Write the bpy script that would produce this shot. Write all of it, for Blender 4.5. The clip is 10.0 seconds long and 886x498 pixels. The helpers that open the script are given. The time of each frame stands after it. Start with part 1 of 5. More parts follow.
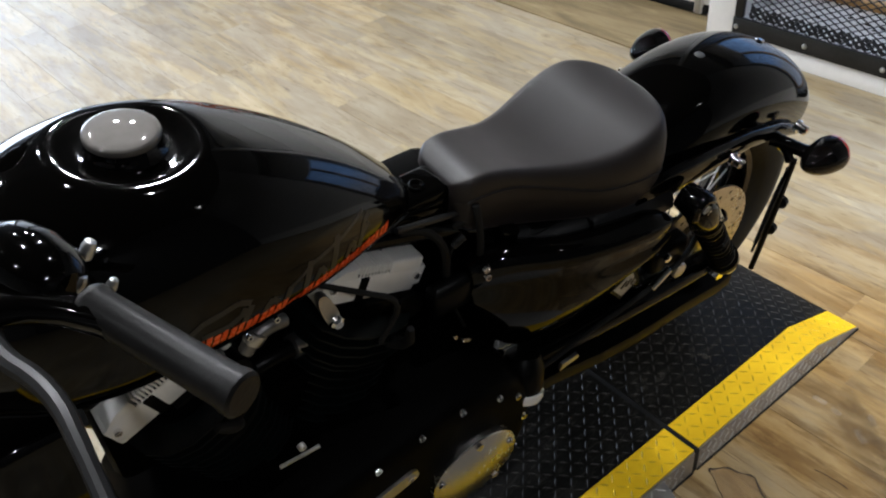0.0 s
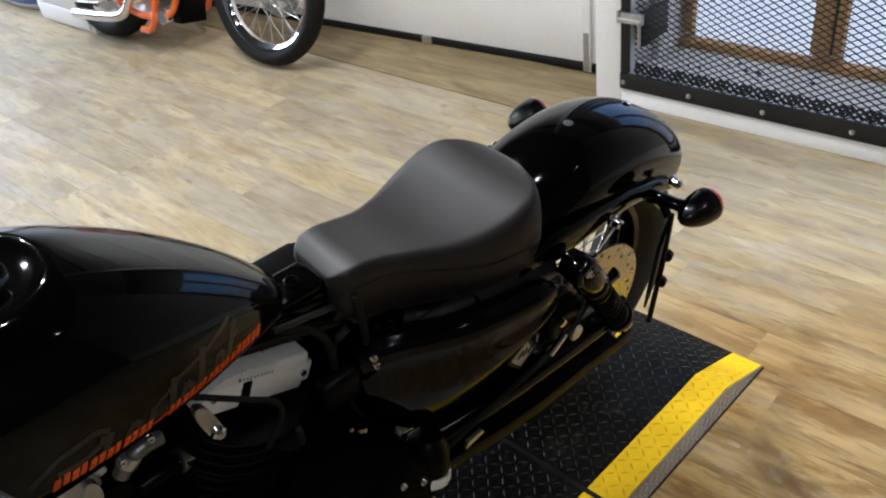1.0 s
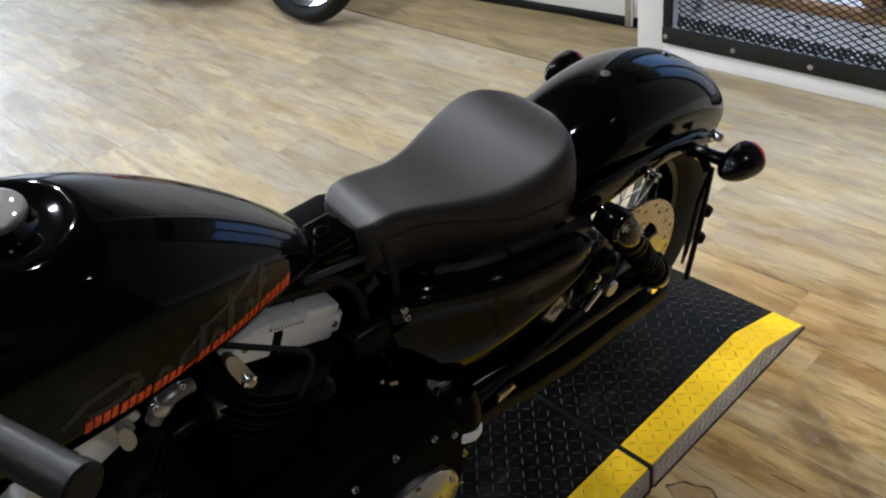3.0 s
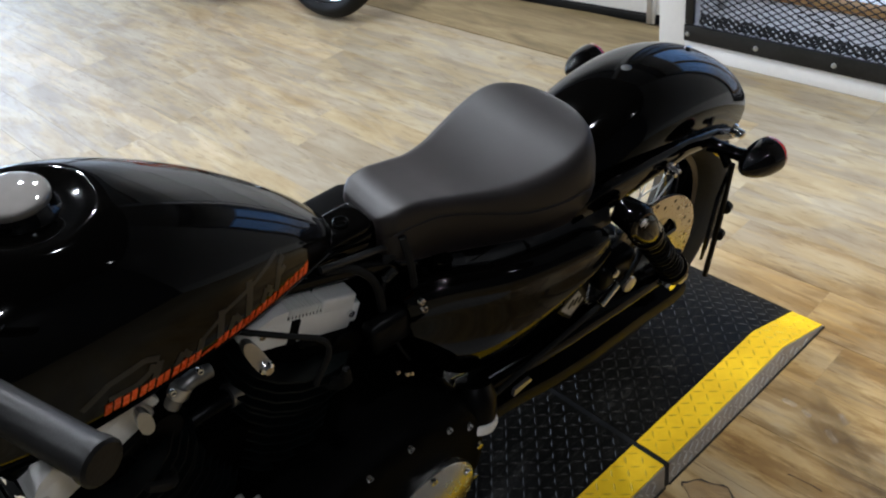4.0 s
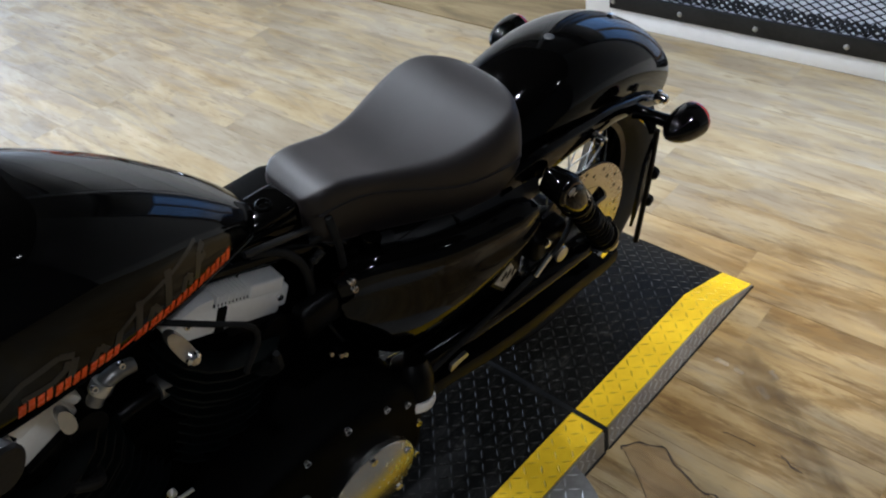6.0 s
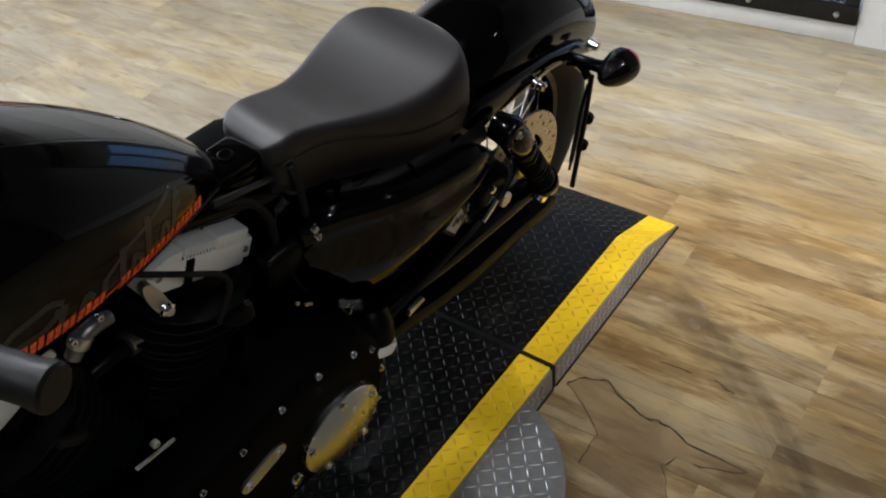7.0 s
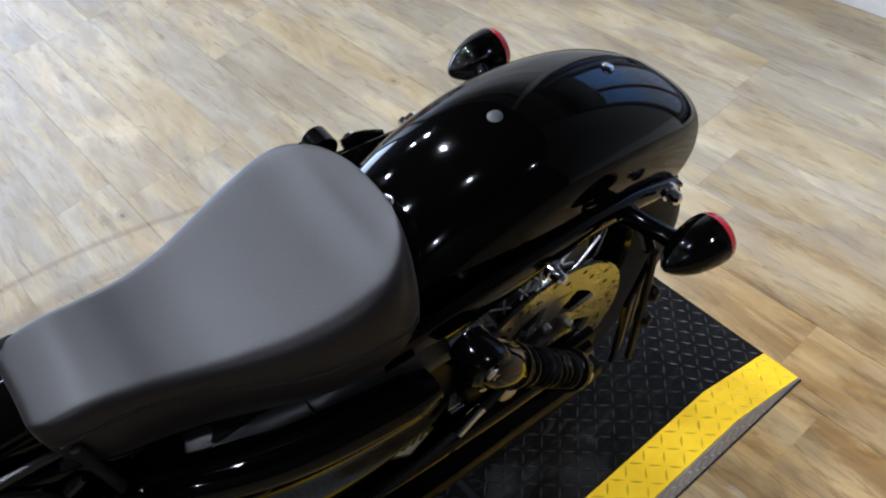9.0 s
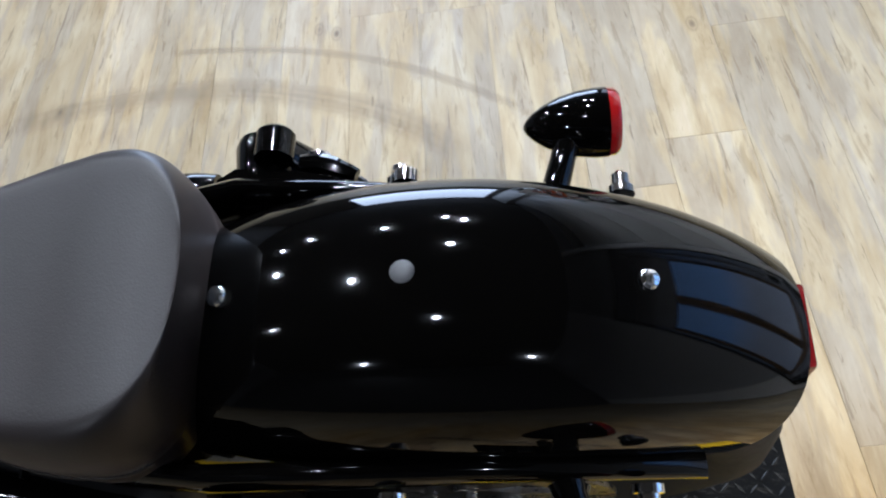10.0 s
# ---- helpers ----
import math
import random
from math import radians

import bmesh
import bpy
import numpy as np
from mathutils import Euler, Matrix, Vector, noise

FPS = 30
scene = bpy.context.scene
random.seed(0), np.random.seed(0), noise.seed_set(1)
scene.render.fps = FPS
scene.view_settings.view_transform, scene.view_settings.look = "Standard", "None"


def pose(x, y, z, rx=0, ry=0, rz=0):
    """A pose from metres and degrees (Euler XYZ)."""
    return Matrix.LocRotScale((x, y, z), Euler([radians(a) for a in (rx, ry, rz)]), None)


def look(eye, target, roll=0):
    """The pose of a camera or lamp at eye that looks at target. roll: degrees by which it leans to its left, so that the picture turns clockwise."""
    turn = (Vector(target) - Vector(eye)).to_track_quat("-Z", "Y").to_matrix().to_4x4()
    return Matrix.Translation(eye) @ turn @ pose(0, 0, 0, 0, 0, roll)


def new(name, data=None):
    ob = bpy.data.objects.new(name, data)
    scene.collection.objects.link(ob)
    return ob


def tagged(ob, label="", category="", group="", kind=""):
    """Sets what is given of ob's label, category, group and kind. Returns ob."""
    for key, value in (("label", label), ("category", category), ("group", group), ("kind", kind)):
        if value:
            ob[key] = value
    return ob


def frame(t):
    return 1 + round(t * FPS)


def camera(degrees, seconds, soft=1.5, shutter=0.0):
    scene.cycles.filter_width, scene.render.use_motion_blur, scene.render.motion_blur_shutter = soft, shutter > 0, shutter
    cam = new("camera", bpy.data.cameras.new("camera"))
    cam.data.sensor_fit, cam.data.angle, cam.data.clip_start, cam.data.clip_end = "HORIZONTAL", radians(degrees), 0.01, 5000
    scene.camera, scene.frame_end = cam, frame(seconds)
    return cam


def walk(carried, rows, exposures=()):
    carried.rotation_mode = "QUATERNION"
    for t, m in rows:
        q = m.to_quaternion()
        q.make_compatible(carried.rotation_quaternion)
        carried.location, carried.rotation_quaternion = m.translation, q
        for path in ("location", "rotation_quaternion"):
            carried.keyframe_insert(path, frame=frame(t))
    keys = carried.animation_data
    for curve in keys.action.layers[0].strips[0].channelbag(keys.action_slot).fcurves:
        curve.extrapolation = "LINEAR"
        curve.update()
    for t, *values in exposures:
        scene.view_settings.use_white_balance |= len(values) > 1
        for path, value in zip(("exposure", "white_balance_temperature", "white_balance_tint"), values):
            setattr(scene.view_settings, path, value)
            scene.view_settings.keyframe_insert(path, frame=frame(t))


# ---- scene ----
cam = camera(55.6, 10.0, 2.1)
PATH = [
    (0, (-1.019, -0.835, 1.383), (-0.214, 0.516, 0.147), -5.6),
    (0.2, (-0.989, -0.854, 1.385), (-0.101, 0.495, 0.205), -6.1),
    (0.3, (-0.971, -0.85, 1.389), (-0.045, 0.474, 0.211), -6.1),
    (0.5, (-0.952, -0.856, 1.394), (0.016, 0.462, 0.243), -7.0),
    (0.7, (-0.944, -0.862, 1.401), (0.032, 0.471, 0.273), -7.8),
    (1, (-0.942, -0.865, 1.398), (0.044, 0.459, 0.269), -7.9),
    (1.5, (-0.944, -0.863, 1.385), (0.023, 0.407, 0.18), -6.5),
    (2, (-0.936, -0.86, 1.377), (-0.039, 0.418, 0.126), -8.6),
    (2.5, (-0.939, -0.871, 1.385), (-0.024, 0.419, 0.161), -8.5),
    (3, (-0.934, -0.867, 1.377), (-0.059, 0.481, 0.187), -9.7),
    (3.2, (-0.938, -0.865, 1.377), (-0.082, 0.526, 0.223), -9.7),
    (4.3, (-0.939, -0.873, 1.370), (-0.098, 0.491, 0.173), -9.9),
    (4.5, (-0.937, -0.873, 1.373), (-0.09, 0.491, 0.181), -10.0),
    (5, (-0.94, -0.879, 1.378), (-0.068, 0.477, 0.195), -9.2),
    (5.2, (-0.928, -0.883, 1.376), (-0.030, 0.443, 0.179), -9.8),
    (6.3, (-0.918, -0.856, 1.359), (0.017, 0.392, 0.106), -8.9),
    (6.5, (-0.93, -0.845, 1.37), (0.053, 0.419, 0.172), -7.7),
    (6.7, (-0.961, -0.856, 1.368), (0.07, 0.318, 0.119), -8.9),
    (7, (-1.008, -0.861, 1.36), (0.028, 0.223, 0.036), -7.8),
    (7.5, (-0.926, -0.845, 1.353), (-0.057, 0.376, 0.029), -9.3),
    (7.8, (-0.818, -0.839, 1.387), (-0.104, 0.491, 0.075), -6.9),
    (8, (-0.763, -0.837, 1.404), (-0.092, 0.504, 0.081), -6.7),
    (8.2, (-0.713, -0.833, 1.392), (-0.061, 0.461, 0.013), -8.6),
    (8.5, (-0.618, -0.766, 1.328), (0.013, 0.446, -0.132), -11.6),
    (8.7, (-0.52, -0.677, 1.32), (0.166, 0.542, -0.11), -10.4),
    (9, (-0.372, -0.596, 1.329), (0.192, 0.633, -0.144), -12.7),
    (9.2, (-0.235, -0.578, 1.32), (0.226, 0.745, -0.107), -13.5),
    (9.3, (-0.161, -0.575, 1.315), (0.252, 0.767, -0.11), -10.3),
    (9.5, (-0.041, -0.545, 1.309), (0.216, 0.742, -0.201), -9.7),
    (9.7, (0.033, -0.475, 1.276), (-0.005, 0.765, -0.293), -15.7),
    (9.8, (0.064, -0.431, 1.25), (-0.034, 0.807, -0.317), -15.6),
    (10, (0.105, -0.306, 1.228), (-0.185, 0.816, -0.403), -12.9),
]
walk(cam, [(t, look(e, a, r)) for t, e, a, r in PATH], exposures=[(0.0, 0.0, 5750, 10), (5.0, 0.0, 5450, 10), (6.5, -0.03, 5370, 10), (7.1, -0.06, 5700, 10), (8.0, 0.05, 5150, 10), (8.5, -0.05, 5180, 12), (9.5, 0.0, 5260, 13), (10.0, 0.22, 5220, 12)])

# ---------------------------------------------------------------- frames of reference
BIKE = Matrix.Translation((0, 0.1215, 0.068)) @ pose(0, 0, 0, 10.0, 0, 2.2)      # leans on its stand
ROOM = Matrix.Translation((1.327, 1.082, 0)) @ pose(0, 0, 0, 0, 0, 6.93)         # x into the wall, y along it
LIFT = Matrix.Translation((0.439, -0.167, 0)) @ pose(0, 0, 0, 0, 0, 4.7)         # corner of the low platform

# ---------------------------------------------------------------- world and lights
world = bpy.data.worlds.new("world")
scene.world = world
world.use_nodes = True
world.node_tree.nodes["Background"].inputs["Color"].default_value = (0.75, 0.85, 1.0, 1)
world.node_tree.nodes["Background"].inputs["Strength"].default_value = 0.3
CEIL = 2.9
LAMP_W = 6.4
LAMPS = [(-2.6, -0.45, 0.2), (-2.6, 1.0, 0.8), (-2.75, 1.85, 0.8), (-2.15, 1.98, 0.8), (-0.9, 1.75, 0.9),
         (-0.2, 2.2, 0.9), (0.05, 2.0, 1.25), (-0.03, 0.95, 1.25), (-0.1, -0.45, 0.4), (-1.1, 0.42, 0.7), (1.25, -2.1, 7.6), (-1.3, -2.5, 0.95)]
FILL_AIM = {10: (0.64, -0.12, 0.0)}      # added fill lamp, narrow cone that brightens the floor behind the tail

# ---------------------------------------------------------------- materials


def material(name, color, rough=0.5, metal=0.0, coat=0.0, spec=0.5):
    m = bpy.data.materials.new(name)
    m.use_nodes = True
    b = m.node_tree.nodes["Principled BSDF"]
    b.inputs["Base Color"].default_value = (*color, 1)
    b.inputs["Roughness"].default_value = rough
    b.inputs["Metallic"].default_value = metal
    b.inputs["Coat Weight"].default_value = coat
    b.inputs["Coat Roughness"].default_value = 0.03
    b.inputs["Specular IOR Level"].default_value = spec
    return m


def nd(m, kind, **sets):
    n = m.node_tree.nodes.new(kind)
    for key, value in sets.items():
        n.inputs[key.replace("_", " ")].default_value = value
    return n


def wire(m, a, b):
    m.node_tree.links.new(a, b)


def bsdf(m):
    return m.node_tree.nodes["Principled BSDF"]


def coords(m, scale=(1, 1, 1), random_shift=0.0):
    tc = nd(m, "ShaderNodeTexCoord")
    mp = nd(m, "ShaderNodeMapping")
    mp.inputs["Scale"].default_value = scale
    wire(m, tc.outputs["Object"], mp.inputs["Vector"])
    if random_shift:
        info = nd(m, "ShaderNodeObjectInfo")
        mul = nd(m, "ShaderNodeMath")
        mul.operation = "MULTIPLY"
        mul.inputs[1].default_value = random_shift
        wire(m, info.outputs["Random"], mul.inputs[0])
        com = nd(m, "ShaderNodeCombineXYZ")
        for k in ("X", "Y", "Z"):
            wire(m, mul.outputs[0], com.inputs[k])
        wire(m, com.outputs[0], mp.inputs["Location"])
    return mp.outputs["Vector"]


def noisy(m, vec, scale, detail=4.0, rough=0.55, distort=0.0):
    n = nd(m, "ShaderNodeTexNoise", Scale=scale, Detail=detail, Roughness=rough, Distortion=distort)
    wire(m, vec, n.inputs["Vector"])
    return n.outputs["Fac"]


def ramp(m, fac, stops):
    r = nd(m, "ShaderNodeValToRGB")
    while len(r.color_ramp.elements) < len(stops):
        r.color_ramp.elements.new(0.5)
    for el, (at, c) in zip(r.color_ramp.elements, stops):
        el.position, el.color = at, (*c, 1) if len(c) == 3 else c
    wire(m, fac, r.inputs["Fac"])
    return r.outputs["Color"]


def grey(v):
    return (v, v, v)


def mixed(m, fac, a, b, how="MIX"):
    x = nd(m, "ShaderNodeMix")
    x.data_type, x.blend_type = "RGBA", how
    if isinstance(fac, float):
        x.inputs[0].default_value = fac
    else:
        wire(m, fac, x.inputs[0])
    for sock, v in ((x.inputs[6], a), (x.inputs[7], b)):
        if isinstance(v, tuple):
            sock.default_value = (*v, 1)
        else:
            wire(m, v, sock)
    return x.outputs[2]


def bumped(m, height, strength=0.2, distance=0.002):
    b = nd(m, "ShaderNodeBump", Strength=strength, Distance=distance)
    wire(m, height, b.inputs["Height"])
    wire(m, b.outputs["Normal"], bsdf(m).inputs["Normal"])


def worn(m, lo, hi, scale=6.0, fine=60.0, rough=(0.3, 0.5), bump=0.0):
    """Colour that wanders between lo and hi at two scales, with uneven gloss."""
    v = coords(m)
    a, b = noisy(m, v, scale), noisy(m, v, fine, 3.0)
    both = mixed(m, 0.4, a, b)
    wire(m, ramp(m, both, ((0.3, lo), (0.7, hi))), bsdf(m).inputs["Base Color"])
    wire(m, ramp(m, both, ((0.3, grey(rough[0])), (0.7, grey(rough[1])))), bsdf(m).inputs["Roughness"])
    if bump:
        bumped(m, b, bump, 0.001)
    return m


gloss_black = material("gloss black paint", (0.0010, 0.0009, 0.0008), 0.06, 0.0, 0.0, 0.23)
v = coords(gloss_black)
wire(gloss_black, ramp(gloss_black, noisy(gloss_black, v, 9.0, 5.0), ((0.35, grey(0.035)), (0.75, grey(0.085)))), bsdf(gloss_black).inputs["Roughness"])
satin_black = worn(material("satin black enamel", (0.01, 0.01, 0.01), 0.4, 0.0, 0.0, 0.09), (0.0008, 0.0008, 0.0008), (0.0024, 0.0023, 0.0022), 8, 90, (0.25, 0.42))
wrinkle_black = worn(material("wrinkle black", (0.012, 0.012, 0.012), 0.55, 0.0, 0.0, 0.03), (0.0005, 0.0005, 0.0005), (0.0014, 0.0013, 0.0012), 20, 420, (0.45, 0.65), 0.4)
fin_black = worn(material("black fin enamel", (0.01, 0.01, 0.01), 0.35, 0.0, 0.0, 0.16), (0.002, 0.002, 0.002), (0.005, 0.007, 0.0068), 20, 200, (0.28, 0.42))
rubber = worn(material("black rubber", (0.018, 0.018, 0.018), 0.7, 0.0, 0.0, 0.25), (0.0035, 0.0035, 0.0035), (0.008, 0.0078, 0.0075), 14, 140, (0.6, 0.8), 0.15)
grip_rubber = worn(material("grip rubber", (0.02, 0.02, 0.02), 0.5, 0.0, 0.0, 0.22), (0.004, 0.0038, 0.0037), (0.008, 0.0076, 0.0074), 30, 260, (0.34, 0.46), 0.25)
lever_black = worn(material("anodised dark lever", (0.03, 0.03, 0.03), 0.35, 0.3, 0.0, 0.5), (0.008, 0.008, 0.0083), (0.018, 0.0177, 0.0173), 20, 160, (0.24, 0.36))
band_black = worn(material("satin cover band", (0.012, 0.012, 0.012), 0.3, 0.0, 0.0, 0.5), (0.006, 0.006, 0.0065), (0.012, 0.012, 0.0125), 12, 120, (0.26, 0.4))
chrome = worn(material("chrome", (0.8, 0.8, 0.8), 0.08, 1.0), (0.70, 0.69, 0.68), (0.82, 0.81, 0.80), 12, 80, (0.03, 0.08))
cap_chrome = worn(material("polished cap", (0.7, 0.68, 0.65), 0.3, 1.0, 1.0), (0.10, 0.093, 0.085), (0.15, 0.14, 0.13), 12, 80, (0.62, 0.72))
cast_silver = worn(material("silver painted casting", (0.6, 0.58, 0.55), 0.42, 0.1), (0.80, 0.785, 0.76), (0.90, 0.885, 0.86), 14, 160, (0.34, 0.5), 0.15)
zinc = worn(material("zinc plated steel", (0.55, 0.55, 0.55), 0.35, 1.0), (0.45, 0.45, 0.45), (0.65, 0.65, 0.64), 20, 200, (0.28, 0.45))
polished = worn(material("polished aluminium", (0.75, 0.74, 0.72), 0.16, 1.0), (0.5, 0.485, 0.46), (0.62, 0.6, 0.575), 10, 90, (0.26, 0.4))
derby_alu = worn(material("polished cover", (0.6, 0.58, 0.55), 0.16, 1.0), (0.58, 0.56, 0.53), (0.70, 0.68, 0.65), 9, 120, (0.20, 0.30))
disc_steel = worn(material("brake disc steel", (0.6, 0.58, 0.55), 0.3, 1.0), (0.38, 0.37, 0.35), (0.52, 0.50, 0.47), 18, 150, (0.22, 0.36))
foil = worn(material("creased grey foil", (0.3, 0.3, 0.3), 0.5, 0.2), (0.20, 0.20, 0.20), (0.50, 0.50, 0.50), 60, 200, (0.35, 0.5), 0.5)
elbow_mat = worn(material("dull silver pipe", (0.3, 0.3, 0.3), 0.4, 0.8), (0.16, 0.155, 0.15), (0.26, 0.25, 0.24), 30, 180, (0.3, 0.45))
orange_decal = worn(material("orange decal", (0.75, 0.12, 0.02), 0.3), (0.90, 0.10, 0.016), (0.98, 0.14, 0.025), 30, 200, (0.2, 0.35))
grey_decal = worn(material("grey decal", (0.07, 0.066, 0.06), 0.35), (0.011, 0.0102, 0.009), (0.021, 0.019, 0.0165), 30, 200, (0.3, 0.4))
orange_paint = worn(material("orange paint", (0.75, 0.13, 0.02), 0.15, 0.0, 0.5), (0.7, 0.11, 0.015), (0.8, 0.16, 0.03), 6, 60, (0.1, 0.2))
red_lens = worn(material("red lens", (0.55, 0.01, 0.01), 0.12, 0.0, 0.5), (0.24, 0.004, 0.004), (0.32, 0.007, 0.006), 20, 300, (0.08, 0.16))
smoked_lens = worn(material("smoked red lens", (0.12, 0.005, 0.005), 0.12, 0.0, 0.5), (0.10, 0.004, 0.004), (0.14, 0.006, 0.005), 20, 300, (0.08, 0.16))
plug_grey = worn(material("grey plug", (0.3, 0.3, 0.31), 0.45), (0.035, 0.035, 0.037), (0.055, 0.055, 0.057), 40, 200, (0.4, 0.5))

leather = material("black leather", (0.03, 0.028, 0.028), 0.5, 0.0, 0.0, 0.52)
# sheen layer lightens the hide at grazing angles, imitating window glare
bsdf(leather).inputs["Sheen Weight"].default_value = 0.085
bsdf(leather).inputs["Sheen Roughness"].default_value = 0.35
bsdf(leather).inputs["Sheen Tint"].default_value = (1.0, 0.80, 0.74, 1)
v = coords(leather)
vor = nd(leather, "ShaderNodeTexVoronoi", Scale=620.0)
wire(leather, v, vor.inputs["Vector"])
wear = noisy(leather, v, 7.0, 5.0)
wire(leather, ramp(leather, wear, ((0.3, (0.0058, 0.0040, 0.0037)), (0.7, (0.0115, 0.0080, 0.0074)))), bsdf(leather).inputs["Base Color"])
wire(leather, ramp(leather, mixed(leather, 0.35, wear, noisy(leather, v, 45.0, 4.0)), ((0.3, grey(0.44)), (0.75, grey(0.54)))), bsdf(leather).inputs["Roughness"])
bumped(leather, mixed(leather, 0.5, vor.outputs["Distance"], noisy(leather, v, 300.0)), 0.22, 0.0007)
thread = worn(material("dark stitching thread", (0.03, 0.03, 0.03), 0.7), (0.02, 0.019, 0.018), (0.04, 0.038, 0.036), 60, 400, (0.6, 0.8))

# floor boards: weathered tan and grey vinyl, grain along each board
board_mat = material("weathered vinyl board", (0.4, 0.32, 0.2), 0.4, 0.0, 0.0, 0.28)
info = nd(board_mat, "ShaderNodeObjectInfo")
geo_n = nd(board_mat, "ShaderNodeNewGeometry")


def board_noise(scale, shift, freq, detail, rough, distort):
    return noisy(board_mat, coords(board_mat, scale, shift), freq, detail, rough, distort)


# broad cream and straw tones, each board its own
long = board_noise((8.0, 1.7, 1.0), 37.0, 1.6, 7.0, 0.62, 0.6)
fine = board_noise((90.0, 6.0, 1.0), 53.0, 2.2, 6.0, 0.66, 0.3)
base = ramp(board_mat, long, ((0.28, (0.300, 0.228, 0.122)), (0.44, (0.400, 0.325, 0.200)), (0.58, (0.460, 0.390, 0.260)), (0.74, (0.510, 0.452, 0.335))))
# grey weathered patches with ragged edges, drawn out along the board
patch_n = board_noise((10.0, 1.6, 1.0), 71.0, 1.5, 9.0, 0.60, 0.9)
patch_f = ramp(board_mat, patch_n, ((0.455, grey(0.0)), (0.54, grey(0.66))))
tone = mixed(board_mat, patch_f, base, ramp(board_mat, long, ((0.3, (0.255, 0.220, 0.170)), (0.7, (0.390, 0.352, 0.288)))))
# darker olive streaks and short cracks
streak_n = board_noise((26.0, 3.4, 1.0), 29.0, 1.9, 8.0, 0.66, 1.0)
tone = mixed(board_mat, ramp(board_mat, streak_n, ((0.555, grey(0.0)), (0.62, grey(0.42)))), tone, (0.205, 0.155, 0.082))
crack_n = board_noise((60.0, 4.0, 1.0), 83.0, 1.6, 6.0, 0.62, 0.6)
tone = mixed(board_mat, ramp(board_mat, crack_n, ((0.63, grey(0.0)), (0.665, grey(0.55)))), tone, (0.13, 0.10, 0.065))
tone = mixed(board_mat, 0.12, tone, ramp(board_mat, fine, ((0.3, (0.30, 0.27, 0.23)), (0.65, (0.70, 0.68, 0.62)))), "OVERLAY")
vcm = nd(board_mat, "ShaderNodeMapping")
vcm.inputs["Rotation"].default_value = (0, 0, radians(-6.93))
vcm.inputs["Scale"].default_value = (3.2, 1.4, 1.0)
wire(board_mat, geo_n.outputs["Position"], vcm.inputs["Vector"])
blot = noisy(board_mat, vcm.outputs["Vector"], 1.9, 5.0, 0.6, 0.6)
tone = mixed(board_mat, ramp(board_mat, blot, ((0.46, grey(0.0)), (0.70, grey(0.5)))), tone, mixed(board_mat, 1.0, tone, (0.74, 0.68, 0.60), "MULTIPLY"))
# browner tone inside a round mask on the floor beside the stand
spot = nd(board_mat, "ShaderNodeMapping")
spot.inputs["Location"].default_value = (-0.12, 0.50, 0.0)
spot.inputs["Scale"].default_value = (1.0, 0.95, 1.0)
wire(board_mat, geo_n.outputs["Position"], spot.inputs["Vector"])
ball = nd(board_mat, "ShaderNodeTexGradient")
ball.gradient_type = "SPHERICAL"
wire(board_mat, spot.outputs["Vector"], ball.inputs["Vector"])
near_brown = mixed(board_mat, 1.0, ramp(board_mat, ball.outputs["Fac"], ((0.05, grey(0.0)), (0.45, grey(1.0)))), ramp(board_mat, blot, ((0.30, grey(0.5)), (0.62, grey(1.0)))), "MULTIPLY")
tone = mixed(board_mat, near_brown, tone, mixed(board_mat, 1.0, tone, (0.98, 0.78, 0.46), "MULTIPLY"))
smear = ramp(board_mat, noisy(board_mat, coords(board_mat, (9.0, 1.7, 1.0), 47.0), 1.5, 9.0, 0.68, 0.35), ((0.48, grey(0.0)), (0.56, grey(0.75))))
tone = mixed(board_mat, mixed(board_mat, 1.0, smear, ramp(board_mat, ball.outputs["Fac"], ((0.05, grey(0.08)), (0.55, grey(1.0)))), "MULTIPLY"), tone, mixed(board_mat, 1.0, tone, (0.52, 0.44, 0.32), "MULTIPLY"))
tint = ramp(board_mat, info.outputs["Random"], ((0.0, (0.82, 0.82, 0.82)), (0.35, (1.02, 1.0, 0.94)), (0.7, (0.90, 0.91, 0.93)), (1.0, (1.10, 1.07, 1.0))))
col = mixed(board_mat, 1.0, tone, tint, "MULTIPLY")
knots = nd(board_mat, "ShaderNodeTexVoronoi", Scale=1.0)
wire(board_mat, coords(board_mat, (8.0, 4.2, 1.0), 71.0), knots.inputs["Vector"])
pick = nd(board_mat, "ShaderNodeSeparateColor")
wire(board_mat, knots.outputs["Color"], pick.inputs[0])
knot_f = mixed(board_mat, 1.0, ramp(board_mat, knots.outputs["Distance"], ((0.012, grey(0.85)), (0.045, grey(0.45)), (0.07, grey(0.12)), (0.085, grey(0.32)), (0.12, grey(0.0)))), ramp(board_mat, pick.outputs[0], ((0.50, grey(0.0)), (0.54, grey(1.0)))), "MULTIPLY")
col = mixed(board_mat, knot_f, col, (0.085, 0.06, 0.04))
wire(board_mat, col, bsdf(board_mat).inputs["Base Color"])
wire(board_mat, ramp(board_mat, fine, ((0.3, grey(0.40)), (0.7, grey(0.58)))), bsdf(board_mat).inputs["Roughness"])
bumped(board_mat, fine, 0.12, 0.001)

